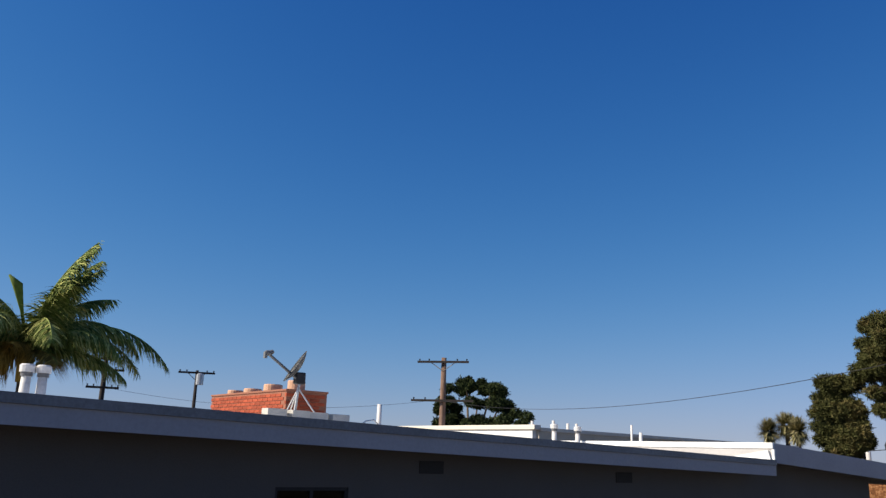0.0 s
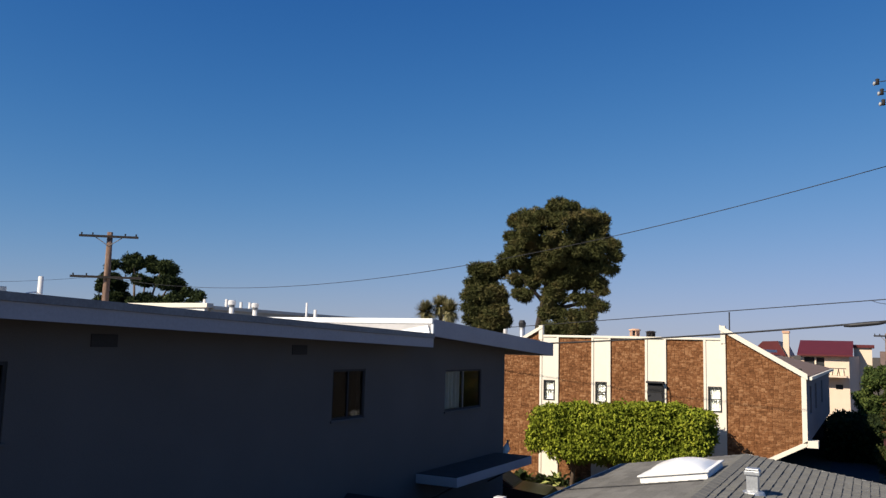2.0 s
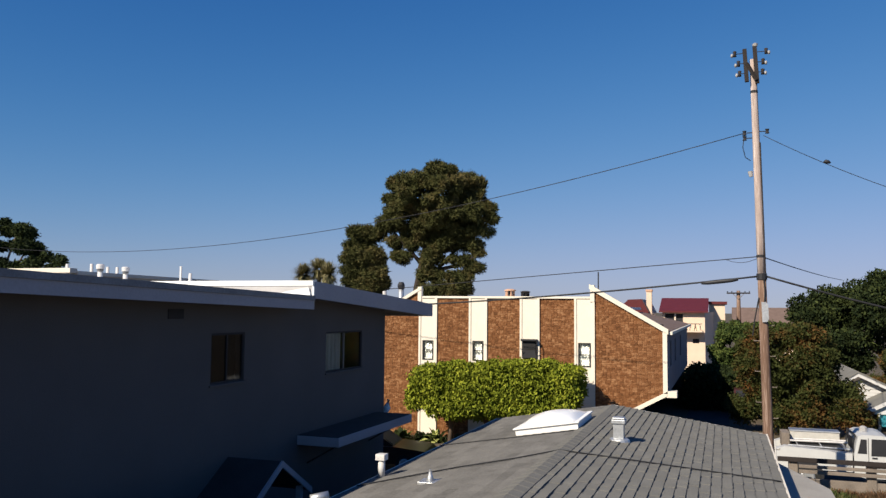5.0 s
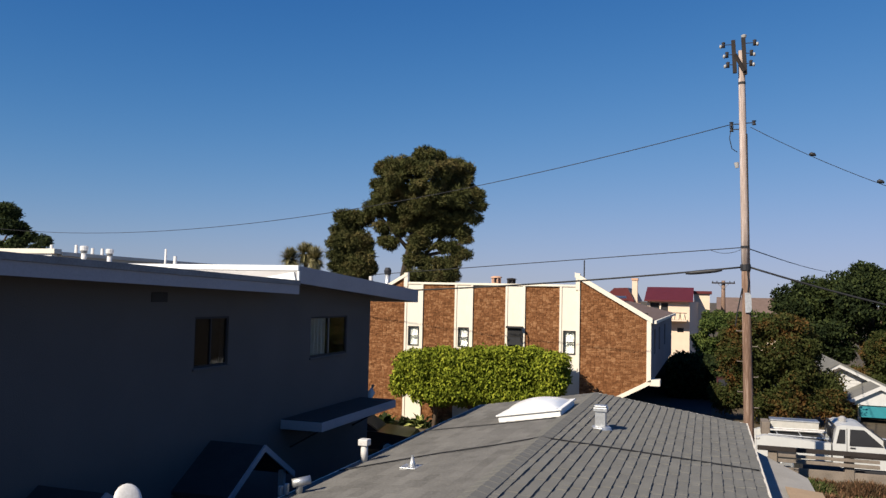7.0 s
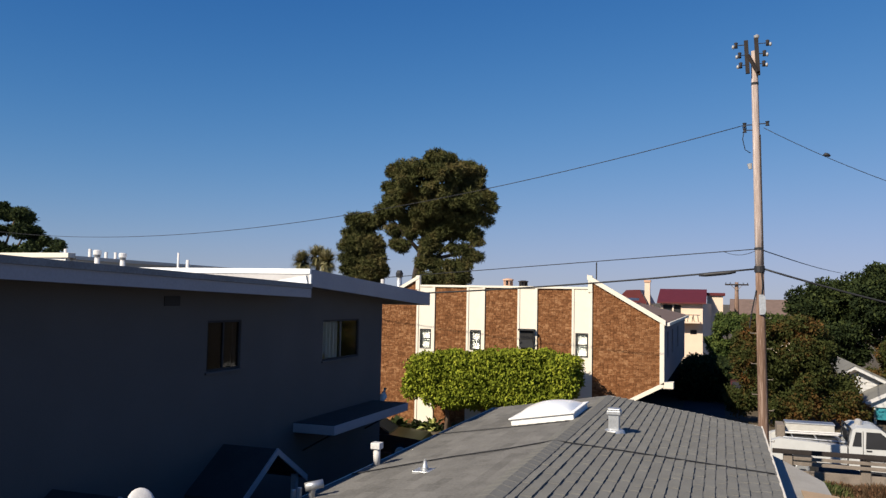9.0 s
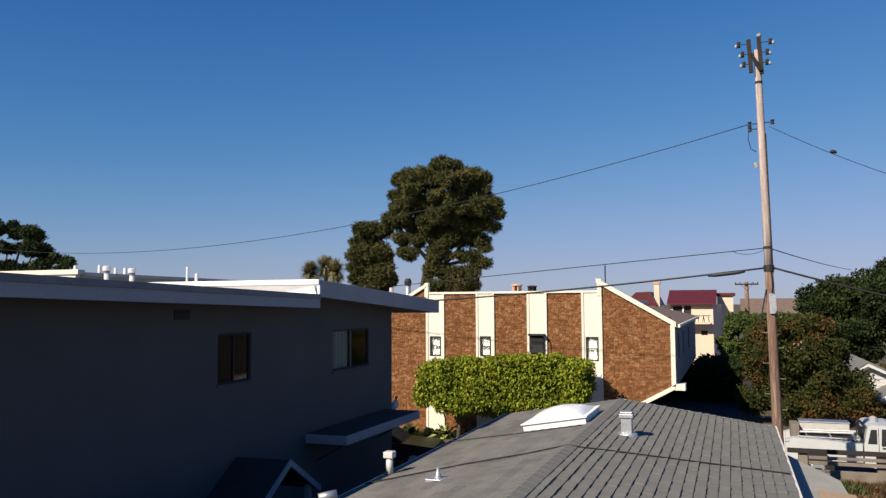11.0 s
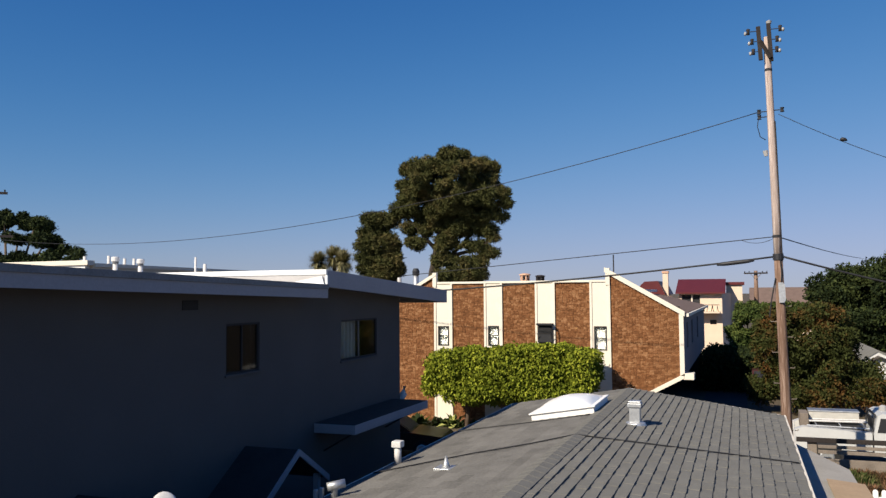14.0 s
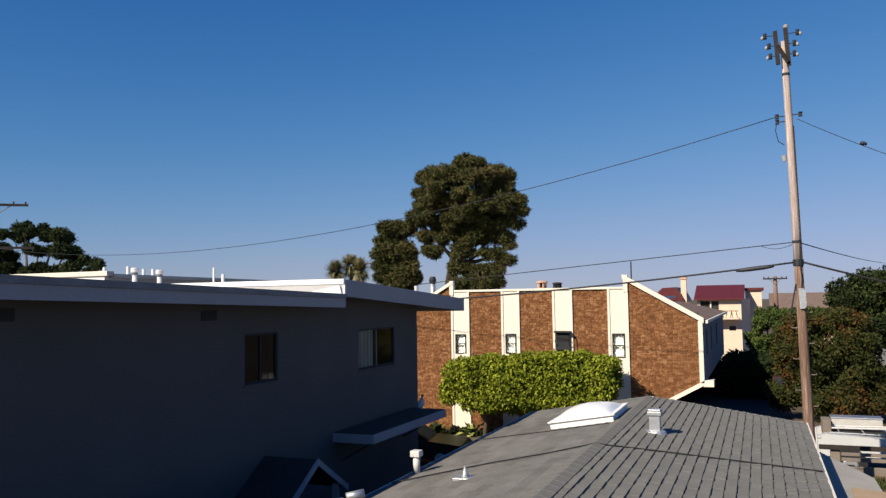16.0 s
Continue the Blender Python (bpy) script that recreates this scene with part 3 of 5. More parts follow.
big = thing("large_tree", (-18.6, 52, 0), "tall dark green round-headed tree with gaps", "tree")
lumps = [(-0.2, 13.4, 3.7, 2.3), (0.9, 11.9, 3.0, 1.6), (-1.9, 11.9, 2.2, 1.5), (3.8, 12.2, 0.7, 0.5), (4.1, 11.6, 0.6, 0.35), (3.4, 10.9, 0.9, 0.5), (2.6, 9.9, 1.2, 0.55), (3.1, 9.4, 0.5, 0.35), (0.6, 10.0, 1.5, 0.7), (-3.5, 11.5, 1.1, 0.7), (-4.6, 10.8, 1.1, 0.7), (-5.9, 10.6, 0.9, 0.9), (-6.3, 9.4, 0.9, 1.2), (-6.2, 8.0, 1.0, 1.2), (-5.3, 9.2, 1.1, 1.2), (-5.0, 7.3, 1.2, 1.0), (-2.8, 10.2, 0.9, 0.5), (-2.5, 9.1, 0.9, 0.5), (-1.4, 10.2, 0.9, 0.7), (-0.2, 9.0, 1.0, 0.7), (1.6, 8.8, 1.3, 0.5), (2.7, 8.4, 0.7, 0.4), (-0.4, 7.7, 1.0, 0.9), (1.2, 7.7, 1.1, 0.5), (2.0, 7.0, 0.9, 0.6), (0.4, 6.7, 1.9, 0.8), (-4.3, 7.8, 0.9, 1.2), (-5.2, 6.6, 1.4, 0.6), (1.8, 10.8, 1.6, 0.9), (-0.6, 11.0, 1.8, 0.9), (2.4, 7.8, 0.7, 0.4), (-4.5, 9.1, 0.8, 0.8), (-4.3, 7.2, 0.9, 0.8), (2.5, 14.0, 1.1, 0.9), (-2.7, 14.2, 1.0, 0.8), (-3.2, 12.9, 0.9, 1.0), (3.0, 12.9, 0.8, 0.8), (0.2, 15.0, 1.3, 0.6)]
cl = fill(lumps, 24, 0.38, random.Random(8))
tuft_crown("crown", cl, 270000, 0.3, PINE, big, 9, width=0.17, lift=1.2)
part("trunk", tube([(-1.6, 0, 0), (-1.5, 0.1, 4), (-1.3, 0, 7), (-0.9, 0, 9), (-0.4, 0, 12)], [0.4, 0.34, 0.3, 0.24, 0.12], 10), DARK_BARK, big, smooth=True)
for ps in ([(-1.5, 0, 4.2), (-4.0, 0, 6.2), (-5.4, 0.2, 9.0)], [(-1.2, 0, 7.2), (0.4, 0.3, 8.6), (2.3, 0.2, 10.6)], [(-1.0, 0, 8.6), (-2.4, -0.3, 10.2), (-3.6, 0, 11.4)], [(-0.8, 0, 9.4), (0.6, -0.2, 11.2), (1.6, 0, 13.4)], [(0.0, 0.2, 8.2), (1.8, 0.2, 8.6), (3.0, 0, 9.2)]):
    part("limb", tube(ps, [0.15, 0.1, 0.05], 8), DARK_BARK, big, smooth=True)

# ---- fixtures on the two-storey building ----
def canopy():
    """A flat canopy over a side door."""
    t = thing("door_canopy", (-8.5, 17.2, 2.7), "flat canopy with a pale edge and dark top", "canopy")
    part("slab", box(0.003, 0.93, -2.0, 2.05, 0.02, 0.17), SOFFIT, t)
    part("top_felt", box(0.003, 0.95, -2.02, 2.07, 0.172, 0.2), TARPAPER, t)
    part("edge_board", box(0.93, 0.97, -2.04, 2.09, 0.0, 0.19, 0.005), FASCIA, t)
    part("edge_board", box(0.003, 0.93, -2.04, -2.0, 0.0, 0.19, 0.005), FASCIA, t)
    part("edge_board", box(0.003, 0.93, 2.05, 2.09, 0.0, 0.19), FASCIA, t)
    for y in (-1.6, 1.6):
        part("bracket", tube([(0.01, y, -0.45), (0.8, y, 0.0)], 0.02, 6), FRAME_DARK, t)


canopy()


def gable_hood(y, z):
    """A small gabled porch hood on the side wall."""
    t = thing("porch_hood", (-8.5, y, z), "small dark gabled porch hood with pale bargeboards", "porch hood", "porch hoods on the grey wall")
    for s in (-1, 1):
        part("roof_slope", prism([(0, 0), (s * 1.08, -0.66), (s * 1.08, -0.72), (0, -0.06)], "x", 0.003, 1.1), TARPAPER, t)
        part("bargeboard", prism([(0, 0.01), (s * 1.1, -0.665), (s * 1.1, -0.78), (0, -0.105)], "x", 1.102, 1.135), FASCIA, t)
        part("post", box(0.95, 1.05, s * 0.85 - 0.05, s * 0.85 + 0.05, -z, -0.6), FASCIA, t)
    return t


gable_hood(12.65, 2.87)
gable_hood(8.7, 2.92)


def pot_pipe(name, x, y, z0, z1, r, label, cap=True):
    """A white roof pipe with a flared flashing and a cap."""
    t = thing(name, (x, y, z0), label, "roof vent", "white roof vents")
    h = z1 - z0
    part("pipe", tube([(0, 0, 0), (0, 0, 0.06), (0, 0, 0.16), (0, 0, h)], [r * 2.3, r * 1.8, r * 1.05, r * 0.9], 14), WHITE_METAL, t, smooth=True)
    if cap:
        part("cap", tube([(0, 0, h - 0.05), (0, 0, h + 0.03), (0, 0, h + 0.05)], [r * 1.5, r * 1.55, r * 1.2], 14), WHITE_METAL, t)
        part("collar", tube([(0, 0, h - 0.1), (0, 0, h - 0.05)], r * 1.2, 14), FRAME_GREY, t)


for x, y, top, r, c in ((-12.5, 9.02, 6.58, 0.045, False), (-12.5, 13.73, 6.4, 0.055, True), (-12.5, 14.5, 6.38, 0.055, True), (-11.0, 2.66, 6.58, 0.058, True), (-11.0, 2.85, 6.58, 0.058, True)):
    pot_pipe("roof_vent", x, y, roof_z(y), top, r, "white painted vent pipe on the flat roof", c)
for x, y, top, r in ((-12.5, 16.8, 6.39, 0.045), (-13.2, 17.35, 6.6, 0.03)):
    pot_pipe("roof_vent", x, y, raised_z(y) - 0.02, top, r, "thin white vent pipe on the raised roof", False)


def brick_chimney():
    """A long brick chimney stack with four round clay flues."""
    x0, x1, y0, y1, z0, z1 = -16.95, -13.6, 7.66, 8.56, roof_z(7.6), 6.79
    t = thing("chimney", (x0, y0, z0), "long red brick chimney with round clay flues", "chimney")
    L, D, H = x1 - x0, y1 - y0, z1 - z0
    part("core", box(0.012, L - 0.012, 0.012, D - 0.012, 0, H - 0.02), BRICK_CORE, t)
    part("cap_slab", box(-0.01, L + 0.01, -0.01, D + 0.01, H - 0.018, H + 0.02, 0.008), BRICK_CORE, t)
    a = mesh_of("brick", box(0.005, 0.205, 0, 0.06, 0.005, 0.062, 0.004), BRICK)
    rows = int(H / 0.07)
    for r in range(rows):
        for i in range(16):
            u = i * 0.21 + (0.1 if r % 2 else 0)
            if u + 0.205 < L:
                piece("brick", a, t, pose(u, 0.0, r * 0.07))
        for i in range(5):
            u = i * 0.21 + (0.1 if r % 2 else 0)
            if u + 0.2 < D:
                piece("brick", a, t, pose(L, u, r * 0.07, 0, 0, 90))
    for u, r, h in ((0.22, 0.17, 0.12), (1.05, 0.19, 0.12), (1.95, 0.19, 0.17), (2.9, 0.17, 0.2)):
        part("flue", tube([(u, 0.45, H + 0.02), (u, 0.45, H + h), (u, 0.45, H + h + 0.02), (u, 0.45, H + h + 0.02), (u, 0.45, H + h - 0.1)], [r, r, r * 0.95, r * 0.75, r * 0.72], 18), CLAY, t, "round clay chimney flue")


brick_chimney()


def satellite_dish():
    """A dish on a tripod, held down by concrete blocks."""
    z = roof_z(6.4)
    t = thing("satellite_dish", (-11.0, 6.42, z), "grey satellite dish on a tripod mast", "satellite dish")
    bm = bmesh.new()
    n, m = 5, 24
    rings = []
    for i in range(n + 1):
        r = 0.26 * i / n
        rings.append([bm.verts.new((r * math.cos(2 * math.pi * k / m) * 0.9, 0.35 * r * r / 0.31, r * math.sin(2 * math.pi * k / m))) for k in range(m)] if i else [bm.verts.new((0, 0, 0))])
    for k in range(m):
        bm.faces.new((rings[0][0], rings[1][k], rings[1][(k + 1) % m]))
    for a, b in zip(rings[1:], rings[2:]):
        for k in range(m):
            bm.faces.new((a[k], b[k], b[(k + 1) % m], a[(k + 1) % m]))
    for v in bm.verts:
        v.co.y = -v.co.y
    bmesh.ops.solidify(bm, geom=bm.faces[:], thickness=0.012)
    d = part("reflector", bm, DISH, t, "grey pressed-metal reflector", smooth=True)
    d.matrix_local = pose(0.05, 0.0, 0.9, -33, 0, -20) @ Matrix.Scale(1.12, 4)
    hub = Vector((0.02, 0.02, 0.62))
    part("mast", tube([(0, 0, 0.25), hub, (0.02, 0.06, 0.8)], 0.022, 8), GALV, t)
    part("bracket", box(-0.06, 0.06, -0.04, 0.12, 0.68, 0.86, 0.02), BLACK_PLASTIC, t)
    arm = [(0.02, -0.02, 0.76), (0.0, -0.5, 1.08)]
    part("feed_arm", tube(arm, 0.022, 6), DISH, t)
    part("feed_horn", tube([(0.0, -0.56, 1.1), (0.0, -0.5, 1.1), (0.0, -0.44, 1.13)], [0.04, 0.045, 0.03], 10), DISH, t)
    part("feed_clip", box(-0.03, 0.03, -0.585, -0.54, 1.02, 1.12, 0.006), DISH, t)
    for q in ((0.25, -0.3, 0.2), (0.25, 0.25, 0.2), (-0.3, 0.0, 0.0)):
        part("leg", tube([hub, q], 0.012, 6), WHITE_METAL, t)


satellite_dish()
blk = thing("concrete_block", (-10.75, 5.95, roof_z(6)), "pale concrete block weighing down the dish tripod", "concrete block", "blocks round the dish")
part("block", box(-0.1, 0.1, -0.155, 0.155, 0, 0.27, 0.008), BLOCK, blk)
for y, x, rz in ((6.32, -10.72, 6), (6.68, -10.8, -4), (7.05, -10.78, 3)):
    copy_thing(blk, pose(x, y, roof_z(y), 0, 0, rz))
hump = part("roof_cable_bundle", tube([(-10.7, 7.3, roof_z(7.3) + 0.05), (-10.6, 7.45, roof_z(7.4) + 0.2), (-10.6, 7.6, roof_z(7.6) + 0.23), (-10.7, 7.8, roof_z(7.8) + 0.14), (-10.7, 8.0, roof_z(8.0) + 0.02)], 0.012, 6), GALV, smooth=True)
tagged(hump, "loose grey cable loop on the roof", "cable")

# ---- fixtures on the grey shingled roof ----
ROOF_L = pose(-3.58, 17.95, RZ + SL_L * (-3.58 - RX) + 0.02, 0, -9.37, 0)
sl = thing("skylight", ROOF_L, "milky white dome skylight on a white curb", "skylight")
part("curb", box(-0.68, 0.68, -0.93, 0.93, -0.05, 0.115, 0.01), WHITE_WALL, sl)
part("rim", box(-0.72, 0.72, -0.97, 0.97, 0.117, 0.15, 0.012), WHITE_WALL, sl)
bm = bmesh.new()
N = 18
grid = [[bm.verts.new((0.62 * (2 * i / N - 1), 0.86 * (2 * j / N - 1), 0.15 + 0.2 * ((1 - (2 * i / N - 1) ** 2) * (1 - (2 * j / N - 1) ** 2)) ** 0.62)) for j in range(N + 1)] for i in range(N + 1)]
for i in range(N):
    for j in range(N):
        bm.faces.new((grid[i][j], grid[i + 1][j], grid[i + 1][j + 1], grid[i][j + 1]))
part("dome", bm, ACRYLIC, sl, "milky acrylic dome", smooth=True)


def roof_at(x):
    return RZ - SL_R * (x - RX) if x > RX else RZ + SL_L * (x - RX)


fl = thing("flue_vent", (-2.0, 16.39, roof_at(-2.0)), "galvanised square flue vent with a cap", "roof vent", "vents on the grey roof")
part("flashing", tube([(0, 0, -0.06), (0, 0, 0.04), (0, 0, 0.07)], [0.24, 0.2, 0.13], 14), GALV, fl)
part("stack", box(-0.105, 0.105, -0.105, 0.105, 0.0, 0.36, 0.012), GALV, fl)
part("cap", box(-0.135, 0.135, -0.135, 0.135, 0.35, 0.43, 0.012), GALV, fl)
part("cap_top", box(-0.12, 0.12, -0.12, 0.12, 0.435, 0.47, 0.015), GALV, fl)
cv = thing("cone_vent", (-4.45, 12.2, roof_at(-4.45)), "small lead cone vent pipe on shingles", "roof vent", "vents on the grey roof")
part("flashing", box(-0.16, 0.16, -0.16, 0.16, -0.02, 0.03, 0.006), GALV, cv)
part("cone", tube([(0, 0, 0.02), (0, 0, 0.08), (0, 0, 0.17)], [0.075, 0.045, 0.024], 12), GALV, cv, smooth=True)
part("pipe", tube([(0, 0, 0.14), (0, 0, 0.2)], 0.02, 10), GALV, cv)
pv = thing("pipe_vent", (-5.72, 13.2, roof_at(-5.72)), "pale capped metal flue at the roof edge", "roof vent", "vents on the grey roof")
part("stack", tube([(0, 0, 0), (0, 0, 0.32)], [0.062, 0.062], 12), WHITE_METAL, pv, smooth=True)
part("cap", box(-0.088, 0.088, -0.088, 0.088, 0.3, 0.41, 0.012), WHITE_METAL, pv)
tv = thing("elbow_vent", (-5.65, 10.7, roof_at(-5.65)), "pale bent metal vent pipe at the roof edge", "roof vent", "vents on the grey roof")
part("pipe", tube([(0, 0, -0.02), (0, 0, 0.14), (0.03, 0.0, 0.2), (0.05, 0.02, 0.18)], 0.05, 10), GALV, tv, smooth=True)
part("hood", tube([(-0.08, -0.07, 0.17), (0.13, 0.09, 0.21)], 0.065, 12), GALV, tv, smooth=True)
part("strap", box(-0.2, -0.14, -0.1, -0.04, 0.0, 0.16, 0.01), GALV, tv)
part("strap", box(-0.3, -0.24, -0.1, -0.04, -0.02, 0.12, 0.01), GALV, tv)
rd = thing("round_dish", (-5.7, 7.1, roof_at(-5.7)), "small white dish at the roof edge", "satellite dish")
part("mast", tube([(0, 0, 0), (0, 0, 0.5), (-0.05, 0.03, 0.72)], 0.02, 8), GALV, rd)
part("feed_horn", tube([(-0.02, -0.16, 0.72), (-0.01, -0.24, 0.74)], [0.03, 0.022], 8), BLACK_PLASTIC, rd, "black feed horn")
part("feed_arm", tube([(-0.03, -0.02, 0.58), (-0.01, -0.22, 0.73)], 0.01, 6), GALV, rd)
bm = bmesh.new()
bmesh.ops.create_uvsphere(bm, u_segments=20, v_segments=10, radius=0.17)
for v in bm.verts:
    v.co.z *= 0.22
q = part("reflector", bm, WHITE_METAL, rd, smooth=True)
q.matrix_local = pose(-0.05, 0, 0.76, 62, 0, 52) @ Matrix.Diagonal((0.85, 1.0, 1.0, 1))


def roof_line(points, r, label):
    """A cable that lies on the shingles."""
    pts = []
    for (xa, ya_), (xb, yb_) in zip(points, points[1:]):
        for k in range(6):
            x, y = xa + (xb - xa) * k / 6, ya_ + (yb_ - ya_) * k / 6
            pts.append((x, y, roof_at(x) + 0.035))
    pts.append((points[-1][0], points[-1][1], roof_at(points[-1][0]) + 0.035))
    o = part("roof_cable", tube(pts, r, 6), BLACK_CABLE, smooth=True)
    tagged(o, label, "cable", "cables across the shingles")


roof_line([(0.9, 15.58), (-0.24, 15.13), (-1.65, 14.57), (RX, 14.1), (-3.45, 13.64), (-4.35, 13.28), (-5.8, 12.36)], 0.012, "thin dark cable lying across both roof slopes")
roof_line([(-2.95, 16.72), (-4.21, 16.62), (-5.47, 16.66), (-5.83, 16.65)], 0.011, "thin dark cable lying below the skylight")

# ---- utility pole hardware and wires ----
def on_pole(z, dx=0.0, dy=0.0):
    return along(z) + Vector((dx, dy, 0))


for s, zb, off in ((-1, 0.0, -0.2), (1, 0.06, 0.07)):
    bm = bmesh.new()
    box(-0.055, 0.055, -0.2, -0.1, -0.45 - zb, 0.5 + zb, 0.008, bm)
    o = part("crossarm", bm, DARK_WOOD, pole, "dark wooden bracket arm")
    o.matrix_local = pose(*on_pole(12.48, off), 0, -3, 0)
    for k, reach in enumerate((0.28, 0.19, 0.17)):
        z = 12.86 - k * 0.29 + 0.2 * zb
        c = on_pole(z, off + s * reach, -0.14)
        part("insulator_pin", tube([on_pole(z, off + s * 0.05, -0.14), c], 0.012, 6), FRAME_DARK, pole)
        part("insulator", tube([c + Vector((0, 0, -0.075)), c, c + Vector((0, 0, 0.07)), c + Vector((0, 0, 0.09))], [0.05, 0.035, 0.055, 0.02], 10), DARK_WOOD, pole, smooth=True)
        c2 = c + Vector((s * 0.075, 0, -0.04))
        part("insulator", tube([c2 + Vector((0, 0, -0.05)), c2, c2 + Vector((0, 0, 0.05))], [0.025, 0.042, 0.025], 8), PORCELAIN, pole, smooth=True)
part("brace", tube([on_pole(12.55, -0.18, -0.22), on_pole(12.05, 0.07, -0.22)], 0.055, 4), DARK_WOOD, pole)
part("pole_cap", tube([on_pole(13.03, 0.07, -0.14), on_pole(13.1, 0.07, -0.14), on_pole(13.13, 0.07, -0.14)], [0.06, 0.08, 0.03], 10), PORCELAIN, pole)
part("band", tube([on_pole(11.73), on_pole(11.8)], 0.1, 12), FRAME_DARK, pole)
for z, s in ((10.62, 1), (10.45, -1), (10.6, -1)):
    c = on_pole(z, s * 0.3)
    part("spool", tube([c + Vector((0, 0, -0.06)), c, c + Vector((0, 0, 0.06))], [0.06, 0.035, 0.06], 10), FRAME_DARK, pole)
    part("spool_bracket", tube([on_pole(z), c], 0.015, 6), FRAME_DARK, pole)
part("drip_loop", tube([on_pole(10.55, -0.3), on_pole(10.2, -0.36), on_pole(9.9, -0.3), on_pole(9.8, -0.16)], 0.012, 5), BLACK_CABLE, pole, smooth=True)
part("insulator", tube([on_pole(9.35, -0.17), on_pole(9.5, -0.19)], [0.05, 0.07], 10), PORCELAIN, pole)
part("band", tube([on_pole(7.07), on_pole(7.14)], 0.122, 12), FRAME_DARK, pole)
part("cable_clamp", tube([on_pole(6.45), on_pole(6.62)], 0.14, 12), BLACK_PLASTIC, pole)
part("sign_plate", prism([(-0.07, -0.27), (0.05, -0.27), (0.1, -0.2), (0.1, 0.2), (0.05, 0.28), (-0.07, 0.28)], "y", -0.012, 0.012), GALV, pole, "pale metal plate on the pole").matrix_local = pose(*on_pole(5.55, 0.03, -0.16), 0, -2, 0)
part("guard_strip", tube([on_pole(z, 0.1, -0.06) for z in (6.4, 7.5, 9.0, 10.3)], 0.018, 6), DARK_WOOD, pole, "dark ground wire moulding")
part("guy_strand", tube([on_pole(5.95, -0.1, -0.1), on_pole(5.3, -0.24, -0.12), on_pole(4.9, -0.3, -0.1)], 0.018, 6), BLACK_CABLE, pole)
part("riser_cable", tube([on_pole(6.45, 0.04, -0.12), on_pole(6.1, 0.06, -0.14), on_pole(5.8, 0.03, -0.14)], 0.014, 6), BLACK_CABLE, pole)
part("conduit", tube([on_pole(z, 0.165, -0.05) for z in (0.1, 1.0, 2.1)], 0.018, 6), WHITE_METAL, pole)
for k in range(11):
    z = 1.4 + k * 0.42
    s = 1 if k % 2 else -1
    part("climbing_step", tube([on_pole(z, s * 0.11), on_pole(z, s * 0.27), on_pole(z + 0.04, s * 0.275)], 0.012, 5), GREY_WOOD, pole)


def wire(a, b, drop, r, label, n=28):
    o = part("overhead_wire", tube(sag(a, b, drop, n), r, 6, cap=True), BLACK_CABLE, smooth=True)
    return tagged(o, label, "overhead wire", "wires on the utility pole")


base = Vector((PX, PY, 0))
def w_at(z, dx=0.0):
    return base + on_pole(z, dx)


wire(w_at(10.6, -0.3), (-42.2, 34.6, 9.25), 1.75, 0.012, "twisted grey wire between two wooden poles", 40)
wire(w_at(7.1), (-12.0, 28.0, 6.28), 0.0, 0.014, "thin dark wire in front of the tree")
thin_l = sag(w_at(7.1), (-12.0, 28.0, 6.28), 0.0, 14)
wire(w_at(7.1), thin_l[1], 0.13, 0.008, "slack loop of thin wire under another wire", 10)
wire(w_at(6.54, -0.12), (-13.0, 25.5, 5.55), 0.13, 0.028, "thick black cable from the utility pole")
wire(w_at(6.54, 0.12), (12.0, 24.5, 4.3), 0.3, 0.03, "thick black cable from the utility pole")
wire(w_at(7.1), (7.9, 62, 7.8), 0.08, 0.016, "thin dark wire towards the trees")
right_wire = wire(w_at(10.5, 0.2), (12.0, 24.0, 7.0), 0.75, 0.009, "thin wire with small dark lumps")
sl_pts = sag(w_at(6.54, -0.12), (-13.0, 25.5, 5.55), 0.13, 28)
o = part("cable_splice", tube([sl_pts[1].lerp(sl_pts[3], k / 6) - Vector((0, 0, 0.03)) for k in range(7)], [0.03, 0.055, 0.06, 0.06, 0.06, 0.055, 0.03], 8), BLACK_PLASTIC, smooth=True)
tagged(o, "black splice sleeve on the thick cable", "cable splice")
rw = sag(w_at(10.5, 0.2), (12.0, 24.0, 7.0), 0.75, 28)
# two small dark lumps sitting just above the wire
for i, f in ((4, 0.1), (8, 0.4)):
    p = rw[i].lerp(rw[i + 1], f)
    o = part("wire_clamp", tube([p + Vector((-0.07, 0, 0.05)), p + Vector((-0.02, 0, 0.07)), p + Vector((0.05, 0, 0.05)), p + Vector((0.1, 0, 0.02))], [0.03, 0.055, 0.05, 0.02], 8), BLACK_PLASTIC, smooth=True)
    tagged(o, "small dark lump on a wire", "wire clamp", "clamps on the wire")


